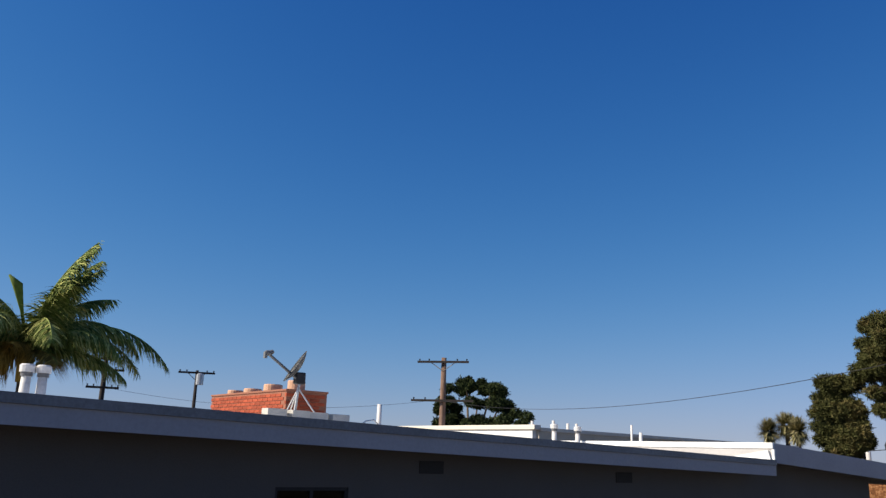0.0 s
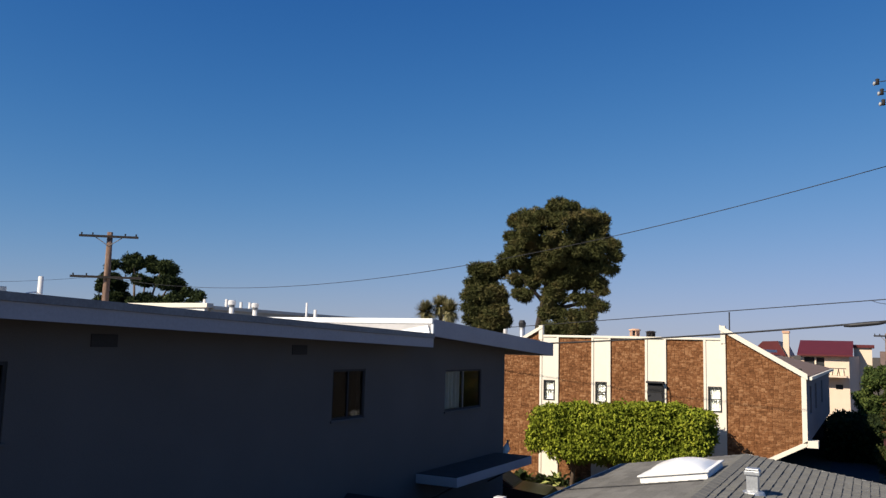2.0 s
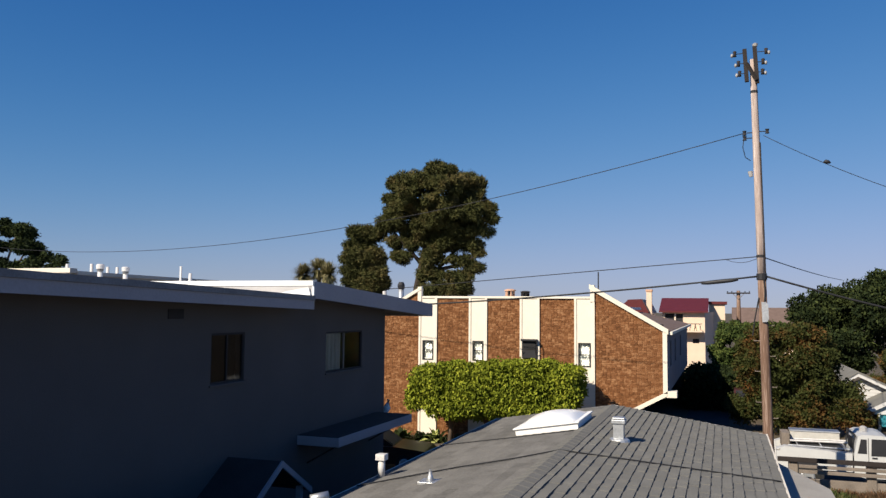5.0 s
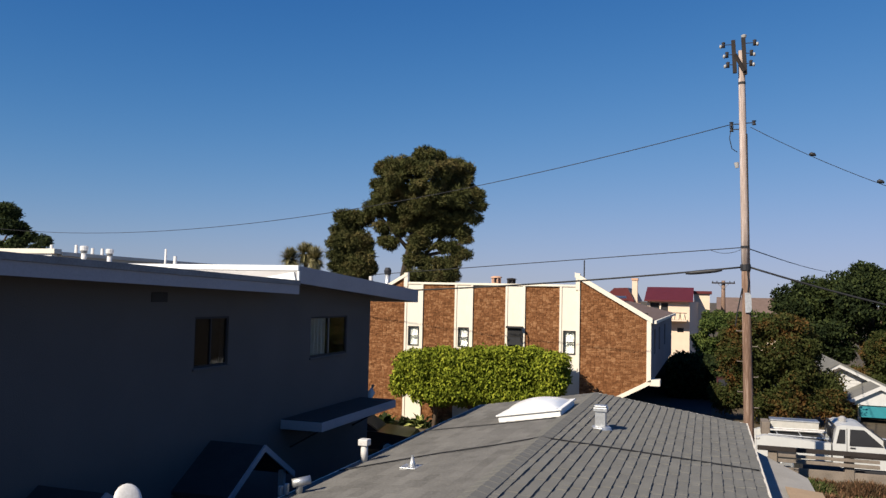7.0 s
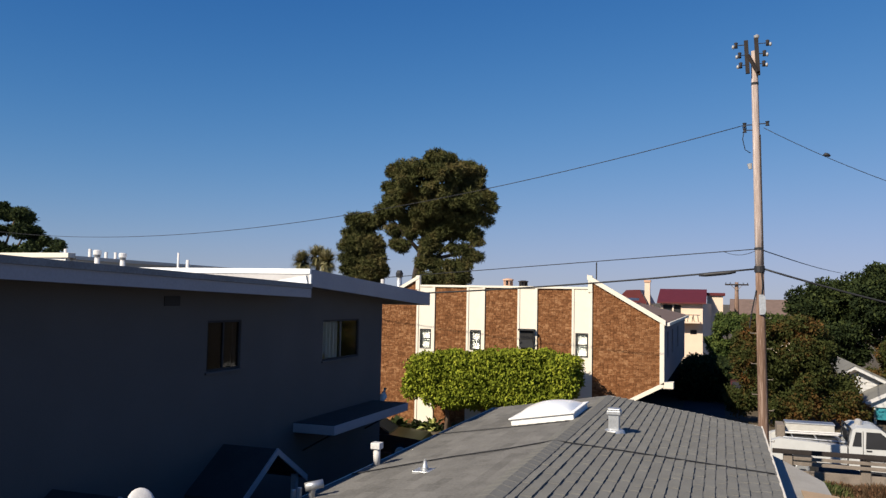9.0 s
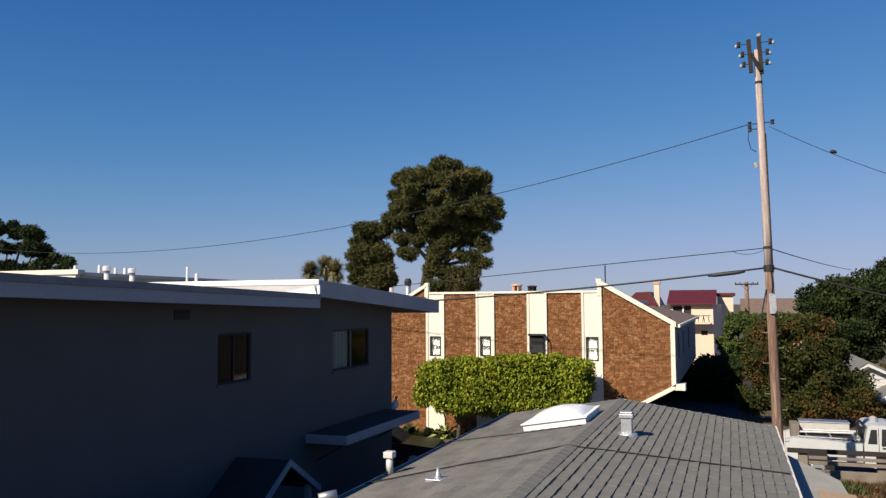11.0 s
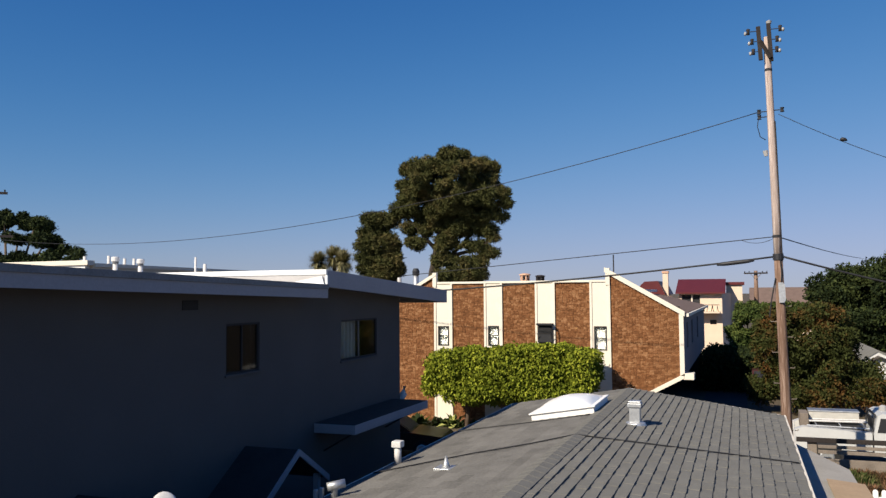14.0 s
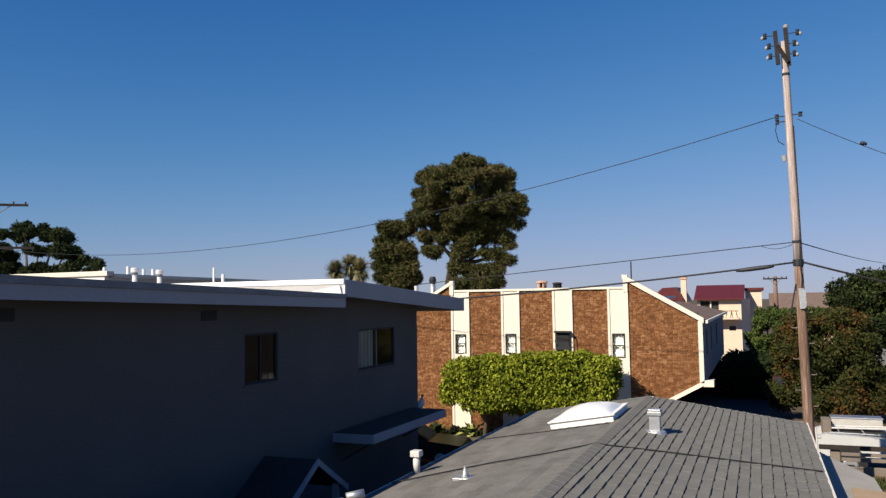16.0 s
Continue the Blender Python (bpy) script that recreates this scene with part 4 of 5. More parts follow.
def far_pole(x, y, h, arms, label, r=0.14, turn=0.0, transformer=False):
    """A distant pole with cross arms (height, half length)."""
    t = thing("utility_pole", pose(x, y, 0, 0, 0, turn), label, "utility pole", "distant utility poles")
    part("shaft", tube([(0, 0, 0), (0, 0, h * 0.6), (0, 0, h)], [r * 1.3, r * 1.1, r * 0.85], 10), POLE_WOOD if r > 0.19 else DARK_WOOD, t, smooth=True)
    for z, half in arms:
        part("crossarm", box(-half, half, -r - 0.12, -r + 0.01, z - 0.07, z + 0.07), DARK_WOOD, t)
        for s in (-0.92, -0.55, 0.55, 0.92):
            part("insulator", tube([(s * half, -r - 0.05, z + 0.07), (s * half, -r - 0.05, z + 0.2)], [0.03, 0.06], 6), FRAME_DARK, t)
    for s in (-1, 1):
        z, half = arms[0]
        part("brace", tube([(s * half * 0.45, -r - 0.05, z - 0.07), (0, -r - 0.02, z - 0.6)], 0.025, 4), GREY_WOOD, t)
    if transformer:
        part("transformer", tube([(0.28, -0.3, h - 1.1), (0.28, -0.3, h - 0.35), (0.28, -0.3, h - 0.25)], [0.28, 0.28, 0.14], 12), GALV, t, "grey transformer can")


far_pole(-42.0, 34.65, 12.05, [(11.75, 1.75), (9.2, 2.1)], "brown wooden pole with two crossarms behind the roof", 0.2, 38)
far_pole(-55.0, 16.7, 11.6, [(11.1, 0.8), (10.4, 1.2), (9.25, 1.0)], "dark wooden pole with several crossarms", 0.16, 70, False)
far_pole(-60.0, 25.0, 11.4, [(11.2, 1.35)], "dark wooden pole with a transformer can", 0.13, 62, True)
far_pole(1.5, 85.0, 7.6, [(7.35, 1.1)], "short wooden pole behind the far trees", 0.2, 0)
wire((-42.2, 34.6, 9.3), (-55.0, 16.7, 9.3), 0.9, 0.01, "thin wire between distant poles")

# ---- white-roofed building behind ----
b2 = thing("white_roof_building", (0, 0, 0), "low white building with a flat parapet roof", "building")
part("front_wall", box(-46, -31.2, 32.1, 32.4, 0, 7.2), WHITE_WALL, b2)
part("side_wall", box(-31.3, -31.0, 32.4, 60, 0, 7.12), TAN_WALL, b2)
part("roof", box(-46, -31.3, 32.4, 60, 6.7, 6.85), WHITE_ROOF, b2)
part("parapet", box(-46.1, -30.95, 32.0, 32.5, 7.202, 7.45, 0.02), CREAM, b2)
part("coping", prism([(32.51, 7.13), (60, 7.05), (60, 7.2), (32.51, 7.32)], "x", -31.4, -30.92), CREAM, b2)
for x, y, h in ((-32.0, 32.9, 0.85), (-32, 34.6, 0.95), (-32, 35.8, 0.85), (-32.4, 37, 0.9)):
    pot_pipe("roof_vent", x, y, 6.85, 6.85 + h, 0.09, "small white vent on the far parapet roof", False)

# ---- stone building fixtures ----
ac = thing("window_air_conditioner", (-7.6, SY - 0.05, 3.5), "dark boxy air conditioner in a window", "air conditioner")
part("casing", box(-0.3, 0.3, -0.14, 0.0, 0.05, 0.76, 0.02), BLACK_PLASTIC, ac)
part("hood", box(-0.34, 0.34, -0.3, 0.0, 0.765, 0.84, 0.015), FRAME_DARK, ac)
part("front_grille", box(-0.26, 0.26, -0.152, -0.142, 0.4, 0.74), ROOM, ac)
for k in range(7):
    part("slat", box(-0.25, 0.25, -0.164, -0.155, 0.44 + k * 0.042, 0.46 + k * 0.042), FRAME_DARK, ac)
part("filler_panel", box(-0.3, 0.3, -0.03, 0.0, 0.02, 0.35), BLACK_PLASTIC, ac)
for s in (-1, 1):
    part("bracket", tube([(s * 0.28, -0.3, 0.42), (s * 0.28, -0.01, 0.05)], 0.015, 5), FRAME_DARK, ac)
part("guard_bar", tube([(0.36, -0.3, 0.0), (0.37, -0.32, 0.6), (0.34, -0.3, 0.8)], 0.018, 6), FRAME_DARK, ac)


def pot(x, y, z, r, h, label, material):
    t = thing("chimney_pot", (x, y, z), label, "chimney pot", "pots on the stone building roof")
    part("base", tube([(0, 0, -0.5), (0, 0, h * 0.25)], r * 0.9, 10), material, t)
    for k in range(6):
        a = k * math.pi / 3
        part("rib", tube([(r * 0.8 * math.cos(a), r * 0.8 * math.sin(a), h * 0.25), (r * 0.8 * math.cos(a), r * 0.8 * math.sin(a), h * 0.8)], r * 0.16, 4), material, t)
    part("core", tube([(0, 0, h * 0.25), (0, 0, h * 0.8)], r * 0.4, 8), FRAME_DARK, t)
    part("cap", tube([(0, 0, h * 0.8), (0, 0, h * 0.9), (0, 0, h)], [r * 1.15, r * 1.15, r * 0.5], 10), material, t)


pot(-9.75, 38, 6.1, 0.25, 0.45, "ribbed clay chimney pot", CLAY)
pot(-9.0, 38, 6.1, 0.22, 0.36, "dark metal chimney pot", DARK_WOOD)
st = thing("flue_stack", (-15.45, 38, 5.4), "silver flue stack with a black cap", "flue")
part("pipe", tube([(0, 0, 0), (0, 0, 1.15)], 0.14, 12), GALV, st, smooth=True)
part("cap", tube([(0, 0, 1.15), (0, 0, 1.35), (0, 0, 1.5)], [0.17, 0.19, 0.12], 12), BLACK_PLASTIC, st)
st2 = part("vent_pipe", tube([(-15.5, 36, 4.7), (-15.5, 36, 6.4)], 0.1, 10), WHITE_METAL)
tagged(st2, "white vent pipe on the wing roof", "roof vent")
an = part("antenna_mast", tube([(-5.5, 38, 5.7), (-5.5, 38, 7.35)], 0.03, 6), FRAME_DARK)
tagged(an, "thin dark antenna mast on the roof", "antenna")
rc = part("roof_duct", box(-7.9, -6.6, 37, 38.5, 5.75, 6.13, 0.03), MAROON)
tagged(rc, "low dull red duct cover on the roof", "roof duct")
lampb = part("wall_lamp", tube([(-8.5, 19.79, 2.75), (-8.47, 19.9, 2.95), (-8.45, 19.95, 3.15)], [0.05, 0.1, 0.05], 10), WHITE_METAL, smooth=True)
tagged(lampb, "white wall lamp at the building corner", "wall lamp")


def spiky_plant(x, y, z, r, n, seed, material, label):
    """A clump of broad pointed leaves."""
    rng = random.Random(seed)
    t = thing("garden_plant", (x, y, z), label, "plant", "plants at the stone wall")
    bm = bmesh.new()
    for _ in range(n):
        a, e = rng.uniform(0, 6.283), rng.uniform(0.2, 1.3)
        L = r * rng.uniform(0.7, 1.2)
        d = Vector((math.cos(a) * math.cos(e), math.sin(a) * math.cos(e), math.sin(e)))
        s = d.cross(Vector((0, 0, 1))).normalized() * L * 0.13
        m = d * L * 0.55 + Vector((0, 0, 0.04))
        v = [bm.verts.new(p) for p in (-s * 0.5, m - s, d * L - Vector((0, 0, L * 0.2)), m + s, s * 0.5)]
        bm.faces.new(v)
    part("leaves", bm, material, t)


prng = random.Random(12)
for k in range(13):
    spiky_plant(-15.0 + k * 0.42 + prng.uniform(-0.15, 0.15), 31.6 + prng.uniform(-0.3, 0.3), 0.0, prng.uniform(0.5, 0.9), 40, k, DARKLEAF if k % 3 else PALM, "spiky green garden plant by the stone wall")
bed = part("planting_bed", box(-16.0, -9.0, 30.9, 32.9, 0, 0.12, 0.02), SOIL)
tagged(bed, "low soil planting bed by the stone wall", "planting bed", kind="structure")


def car(x, y, turn, material, label, L=4.4, W=1.75, H=1.4):
    """A parked saloon car."""
    t = thing("parked_car", pose(x, y, 0.02, 0, 0, turn), label, "car")
    h = L / 2
    part("body", prism([(-h, 0.3), (-h, 0.75), (-h + 0.1, 0.85), (h - 1.2, 0.88), (h - 0.15, 0.75), (h, 0.6), (h, 0.3)], "y", -W / 2, W / 2), material, t)
    part("cabin", prism([(-h + 0.5, 0.86), (-h + 1.1, H), (h - 2.0, H), (h - 1.25, 0.88)], "y", -W / 2 + 0.12, W / 2 - 0.12), material, t)
    for s in (-1, 1):
        part("side_window", prism([(-h + 0.75, 0.92), (-h + 1.18, H - 0.08), (h - 2.05, H - 0.08), (h - 1.5, 0.92)], "y", s * (W / 2 - 0.118), s * (W / 2 - 0.11)), BLACK_PLASTIC, t)
        part("tail_light", box(-h - 0.012, -h - 0.002, s * 0.5 - 0.2, s * 0.5 + 0.2, 0.6, 0.74), RED_PAINT, t)
        for u in (-h + 0.8, h - 0.85):
            wv = part("wheel", tube([(u, s * (W / 2 - 0.2), 0.31), (u, s * (W / 2 + 0.01), 0.31)], 0.31, 16), RUBBER, t)
            part("rim", tube([(u, s * (W / 2 + 0.012), 0.31), (u, s * (W / 2 + 0.03), 0.31)], [0.19, 0.16], 12), GALV, wv)
    part("windscreen", prism([(h - 1.99, H - 0.04), (h - 1.3, 0.92), (h - 1.28, 0.93), (h - 1.97, H - 0.03)], "y", -W / 2 + 0.2, W / 2 - 0.2), BLACK_PLASTIC, t)
    part("rear_window", prism([(-h + 0.55, 0.93), (-h + 1.05, H - 0.05), (-h + 1.03, H - 0.03), (-h + 0.53, 0.95)], "y", -W / 2 + 0.2, W / 2 - 0.2), BLACK_PLASTIC, t)


MAHOG = mat("dark_brown_car_paint", (0.06, 0.02, 0.015), 0.3, vary=0.1, bump=0.0, spec=0.5)
car(-11.7, 26.2, 10, MAHOG, "dark brown car parked in the shade")
car(1.25, 47, 90, MAHOG, "dark car with red tail lights in the driveway")

# ---- right-hand yard ----
def truck():
    """A white utility pickup with side boxes and a rack."""
    t = thing("pickup_truck", (1.5, 29.3, -0.03), "white utility pickup with side boxes and rack", "truck")
    W = 1.9
    part("bed_side", prism([(0, 0.62), (0, 1.2), (0.3, 1.3), (2.25, 1.18), (2.25, 0.62)], "y", -W / 2, -W / 2 + 0.35), TRUCK_WHITE, t, "white side box")
    part("bed_side", prism([(0, 0.62), (0, 1.2), (0.3, 1.3), (2.25, 1.18), (2.25, 0.62)], "y", W / 2 - 0.35, W / 2), TRUCK_WHITE, t, "white side box")
    part("bed_floor", box(0.0, 2.25, -W / 2 + 0.36, W / 2 - 0.36, 0.62, 0.7), GREY_WOOD, t)
    part("tool_chest", box(0.55, 2.05, 0.3, 0.92, 1.34, 1.62, 0.02), BLOCK, t, "pale tool chest")
    part("tool_chest_lid", box(0.53, 2.07, 0.28, 0.94, 1.623, 1.66, 0.01), GALV, t)
    part("crate", box(0.25, 0.5, -0.2, 0.7, 1.15, 1.62, 0.01), GREY_WOOD, t)
    part("load", box(0.6, 2.1, -0.55, 0.92, 0.705, 1.24, 0.04), BLACK_PLASTIC, t, "dark load in the bed")
    part("ladder_rail", tube([(0.5, -0.3, 1.4), (2.2, -0.3, 1.42)], 0.03, 6), WHITE_METAL, t)
    part("ladder_rail", tube([(0.5, 0.1, 1.4), (2.2, 0.1, 1.42)], 0.03, 6), WHITE_METAL, t)
    for x in (0.7, 1.4, 2.1):
        part("rack_bar", tube([(x, -0.85, 1.32), (x, 0.85, 1.32)], 0.02, 6), GALV, t)
    part("rack_bar", tube([(0.4, -0.85, 1.34), (2.2, -0.85, 1.3)], 0.02, 6), GALV, t)
    part("hoop", tube([(2.28, -0.85, 1.2), (2.35, -0.8, 1.74), (2.35, 0.8, 1.74), (2.28, 0.85, 1.2)], 0.03, 6), FRAME_DARK, t)
    part("cab", prism([(2.3, 0.5), (2.3, 1.15), (2.42, 1.72), (2.55, 1.78), (3.1, 1.77), (3.25, 1.73), (3.95, 1.2), (5.2, 1.08), (5.35, 0.95), (5.35, 0.45), (2.6, 0.45)], "y", -W / 2 + 0.04, W / 2 - 0.04), TRUCK_WHITE, t)
    for s in (-1, 1):
        y = s * (W / 2 - 0.038)
        part("door_window", prism([(2.78, 1.14), (2.8, 1.66), (3.2, 1.66), (3.76, 1.16)], "y", y, y + s * 0.01), BLACK_PLASTIC, t, "dark door window")
        part("quarter_window", prism([(2.4, 1.2), (2.5, 1.64), (2.66, 1.64), (2.66, 1.2)], "y", y, y + s * 0.01), BLACK_PLASTIC, t, "dark rear side window")
        part("door_seam", box(2.7, 2.715, min(y, y + s * 0.006), max(y, y + s * 0.006), 0.55, 1.68), FRAME_DARK, t)
        part("mirror", box(3.72, 3.8, min(s * (W / 2), s * (W / 2 + 0.2)), max(s * (W / 2), s * (W / 2 + 0.2)), 1.22, 1.42, 0.02), BLACK_PLASTIC, t)
        part("handle", box(2.8, 2.95, min(y, y + s * 0.02), max(y, y + s * 0.02), 1.06, 1.1), FRAME_DARK, t)
        for u in (0.95, 4.4):
            part("wheel_arch", tube([(u, s * (W / 2 - 0.3), 0.42), (u, s * (W / 2 + 0.004), 0.42)], 0.48, 20), BLACK_PLASTIC, t)
            wv = part("wheel", tube([(u, s * (W / 2 - 0.25), 0.38), (u, s * (W / 2 + 0.02), 0.38)], 0.38, 20), RUBBER, t)
            part("rim", tube([(u, s * (W / 2 + 0.022), 0.38), (u, s * (W / 2 + 0.05), 0.38)], [0.22, 0.18], 14), GALV, wv)
    part("rear_window", box(2.3, 2.33, -0.6, 0.6, 1.22, 1.6), BLACK_PLASTIC, t).matrix_local = pose(0.02, 0, 0, 0, 0, 0)
    part("windscreen", prism([(3.28, 1.7), (3.92, 1.22), (3.95, 1.24), (3.3, 1.72)], "y", -0.75, 0.75), BLACK_PLASTIC, t)
    part("beacon", tube([(2.7, 0, 1.78), (2.7, 0, 1.9), (2.7, 0, 1.95)], [0.12, 0.12, 0.05], 10), PORCELAIN, t)
    part("bumper", box(5.36, 5.46, -W / 2 + 0.05, W / 2 - 0.05, 0.45, 0.65, 0.02), GALV, t)
    part("running_board", box(2.6, 3.8, -W / 2 - 0.1, -W / 2 + 0.02, 0.36, 0.42), FRAME_DARK, t)


truck()
rf = thing("timber_rail_fence", (1.7, 27.3, 0), "grey timber rail fence in front of the truck", "fence")
for x in (0.25, 2.4, 4.1):
    part("post", box(x - 0.13, x + 0.13, -0.13, 0.13, 0, 1.08, 0.02), GREY_WOOD, rf)
part("rail", box(-0.2, 3.5, -0.22, -0.135, 1.0, 1.14, 0.01), DARK_WOOD, rf)
part("rail", box(0.4, 3.2, -0.24, -0.135, 0.84, 0.93, 0.01), GREY_WOOD, rf)
part("rail", box(0.4, 3.2, -0.24, -0.135, 0.68, 0.78, 0.01), GREY_WOOD, rf)
part("rail", box(2.4, 4.6, -0.2, -0.133, 0.95, 1.05, 0.01), DARK_WOOD, rf)
part("base_board", box(0.45, 3.9, -0.1, 0.02, 0.0, 0.5, 0.01), GREY_WOOD, rf)
TAN_BOARD = mat("tan_plywood", (0.38, 0.27, 0.17), 0.9, vary=0.15, scale=2, fine=20)
shed = thing("lean_to", (1.0, 12.0, 0), "low lean-to with a pale grey roof and tan wall", "lean-to")
lean = [(0.0, 0.0), (1.0, 0.0), (1.0, 6.4), (0.15, 8.6), (0.0, 8.6)]
bm = bmesh.new()
prism(lean, "z", 1.9, 1.96, bm)
for v in bm.verts:
    v.co.z += 0.1 * (1 - v.co.x)
part("roof", bm, CONCRETE, shed, "pale grey sheet roof")
part("roof_board", box(0.25, 0.9, 0.1, 4.9, 2.0, 2.02), TAN_BOARD, shed, "tan board lying on the roof").matrix_local = pose(0, 0, 0.085, 0, 5.5, 0)
part("wall", box(0.1, 0.9, 0.1, 6.2, 0, 1.9), CLAY, shed)
part("post", box(0.1, 0.2, 8.2, 8.3, 0, 1.95), GREY_WOOD, shed)
pk = thing("picket_fence", (2.5, 22.1, 0), "white painted picket fence on the grass", "fence")
for k in range(16):
    part("picket", prism([(k * 0.19, 0.05), (k * 0.19 + 0.12, 0.05), (k * 0.19 + 0.12, 0.75), (k * 0.19 + 0.1, 0.785), (k * 0.19 + 0.06, 0.8), (k * 0.19 + 0.02, 0.785), (k * 0.19, 0.75)], "y", -0.02, 0.0), WHITE_WALL, pk)
for z in (0.2, 0.55):
    part("rail", box(-0.05, 3.05, 0.002, 0.04, z, z + 0.07), WHITE_WALL, pk)

def tuft_field(name, x0, x1, y0, y1, n, h, material, label, seed):
    """Low growth as one mesh of blades."""
    r = np.random.default_rng(seed)
    p = np.stack([r.uniform(x0, x1, n), r.uniform(y0, y1, n), np.zeros(n)], 1)
    lump = 0.55 + 0.45 * np.sin(p[:, 0] * 2.1 + seed) * np.cos(p[:, 1] * 1.7)
    a = r.uniform(0, 6.283, n)
    L = h * lump * r.uniform(0.5, 1.2, n)
    tip = p + np.stack([np.cos(a) * L * 0.5, np.sin(a) * L * 0.5, L], 1)
    s = np.stack([-np.sin(a), np.cos(a), np.zeros(n)], 1) * (0.008 + 0.025 * r.random(n))[:, None]
    mid = (p + tip) / 2 + np.array([0, 0, 0.06])
    v = np.stack([p - s, mid - s, tip, mid + s, p + s], 1).reshape(-1, 3)
    me = bpy.data.meshes.new(name)
    me.from_pydata(v.tolist(), [], np.arange(n * 5).reshape(-1, 5).tolist())
    me.materials.append(material)
    return tagged(new(name, me), label, "grass", kind="stuff")


tuft_field("grass", 2.3, 9.0, 21.5, 27.0, 30000, 0.42, GRASS, "patchy green and brown long grass", 2)
DRY = leaf_mat("dry_brown_growth", (0.085, 0.055, 0.03), (0.17, 0.09, 0.05))
tuft_field("dry_growth", 2.0, 5.5, 24.6, 27.0, 12000, 0.5, DRY, "reddish brown dry weeds by the fence", 5)


# ---- trees ----
def leafy(name, at, lumps, n, r, count, size, material, label, seed, trunk_h, trunk_r, width=0.5, shell=0.4):
    t = thing(name, at, label, "tree")
    cl_ = fill(lumps, n, r, random.Random(seed))
    tuft_crown("crown", cl_, count, size, material, t, seed, width=width, spread=0.6)
    part("trunk", tube([(0, 0, 0), (0.1, 0, trunk_h * 0.5), (0, 0.1, trunk_h)], [trunk_r, trunk_r * 0.8, trunk_r * 0.5], 8), BARK, t, smooth=True)
    for x, z, rx, rz in lumps[:5]:
        part("limb", tube([(0, 0, trunk_h * 0.6), (x * 0.5, 0.1, (trunk_h * 0.6 + z) / 2), (x, 0, z)], [trunk_r * 0.5, trunk_r * 0.35, trunk_r * 0.15], 6), BARK, t, smooth=True)
    return t


GREENLEAF = leaf_mat("mid_green_leaves", (0.05, 0.075, 0.02), (0.12, 0.14, 0.035), 0.3)
leafy("rust_tinged_tree", (2.6, 40.5, 0), [(0.2, 3.2, 2.3, 1.7), (-1.3, 3.4, 1.0, 1.2), (1.4, 3.0, 1.2, 1.5), (-0.8, 4.4, 1.2, 0.7), (1.0, 4.4, 1.3, 0.7), (-1.0, 2.0, 1.0, 1.0), (0.9, 1.7, 1.6, 1.0), (2.6, 1.7, 0.9, 0.9), (0.4, 0.9, 2.0, 0.7), (2.7, 0.9, 0.9, 0.7), (-1.8, 1.0, 0.8, 0.8)], 12, 0.5, 75000, 0.14, MIXLEAF, "dense dark green tree with rust-brown patches", 21, 2.5, 0.18)
# hedge added to fill the black building shadow along the driveway
dh = thing("dark_hedge", (0.1, 52, 0), "added dark hedge standing in for the driveway shadow", "hedge")
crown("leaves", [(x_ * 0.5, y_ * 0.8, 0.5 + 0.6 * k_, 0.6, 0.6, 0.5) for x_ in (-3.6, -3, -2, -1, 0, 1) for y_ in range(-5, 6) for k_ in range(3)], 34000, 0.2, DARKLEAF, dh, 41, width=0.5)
for x_ in (-0.6, 0.4):
    part("stem", tube([(x_, 0, 0), (x_, 0, 1.5)], 0.06, 6), BARK, dh)
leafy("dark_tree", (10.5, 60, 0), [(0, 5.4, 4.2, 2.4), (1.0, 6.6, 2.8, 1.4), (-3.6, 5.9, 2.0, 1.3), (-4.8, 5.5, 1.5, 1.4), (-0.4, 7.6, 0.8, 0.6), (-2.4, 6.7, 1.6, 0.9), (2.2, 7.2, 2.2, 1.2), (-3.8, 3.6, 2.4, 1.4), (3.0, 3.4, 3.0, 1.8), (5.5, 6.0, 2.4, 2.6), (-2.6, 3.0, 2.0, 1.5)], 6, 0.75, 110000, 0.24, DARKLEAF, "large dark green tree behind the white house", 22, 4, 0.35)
leafy("olive_tree", (11.5, 52, 0), [(-0.6, 3.2, 2.2, 1.3), (-2.0, 2.7, 1.3, 1.2), (1.8, 2.8, 1.5, 1.2), (-1.0, 1.4, 2.2, 1.0), (-2.8, 1.2, 1.2, 1.0), (1.6, 1.2, 1.8, 1.0)], 8, 0.5, 44000, 0.16, MIXLEAF, "olive brown tree beside the white house", 23, 2, 0.15)
leafy("light_green_tree", (0.8, 55, 0), [(0, 3.9, 1.3, 1.3), (-0.9, 2.6, 1.0, 1.3), (-0.6, 4.2, 0.6, 0.8), (1.2, 3.4, 1.4, 1.5), (2.2, 4.2, 0.9, 0.9)], 8, 0.42, 24000, 0.18, GREENLEAF, "light green tree beyond the driveway", 24, 2.5, 0.15)
leafy("flat_topped_tree", (-50, 44, 0), [(-0.4, 11.3, 2.8, 0.9), (-3.2, 9.9, 1.8, 0.9), (1.0, 9.9, 1.8, 0.5), (2.6, 10.8, 1.2, 0.6), (3.6, 9.6, 0.9, 0.5), (5.0, 8.6, 1.5, 0.8), (-2.8, 8.4, 2.4, 0.8), (1.6, 8.3, 1.9, 0.6)], 6, 0.5, 34000, 0.3, DARKLEAF, "dark spreading tree behind the wooden pole", 25, 8, 0.3, 0.3)


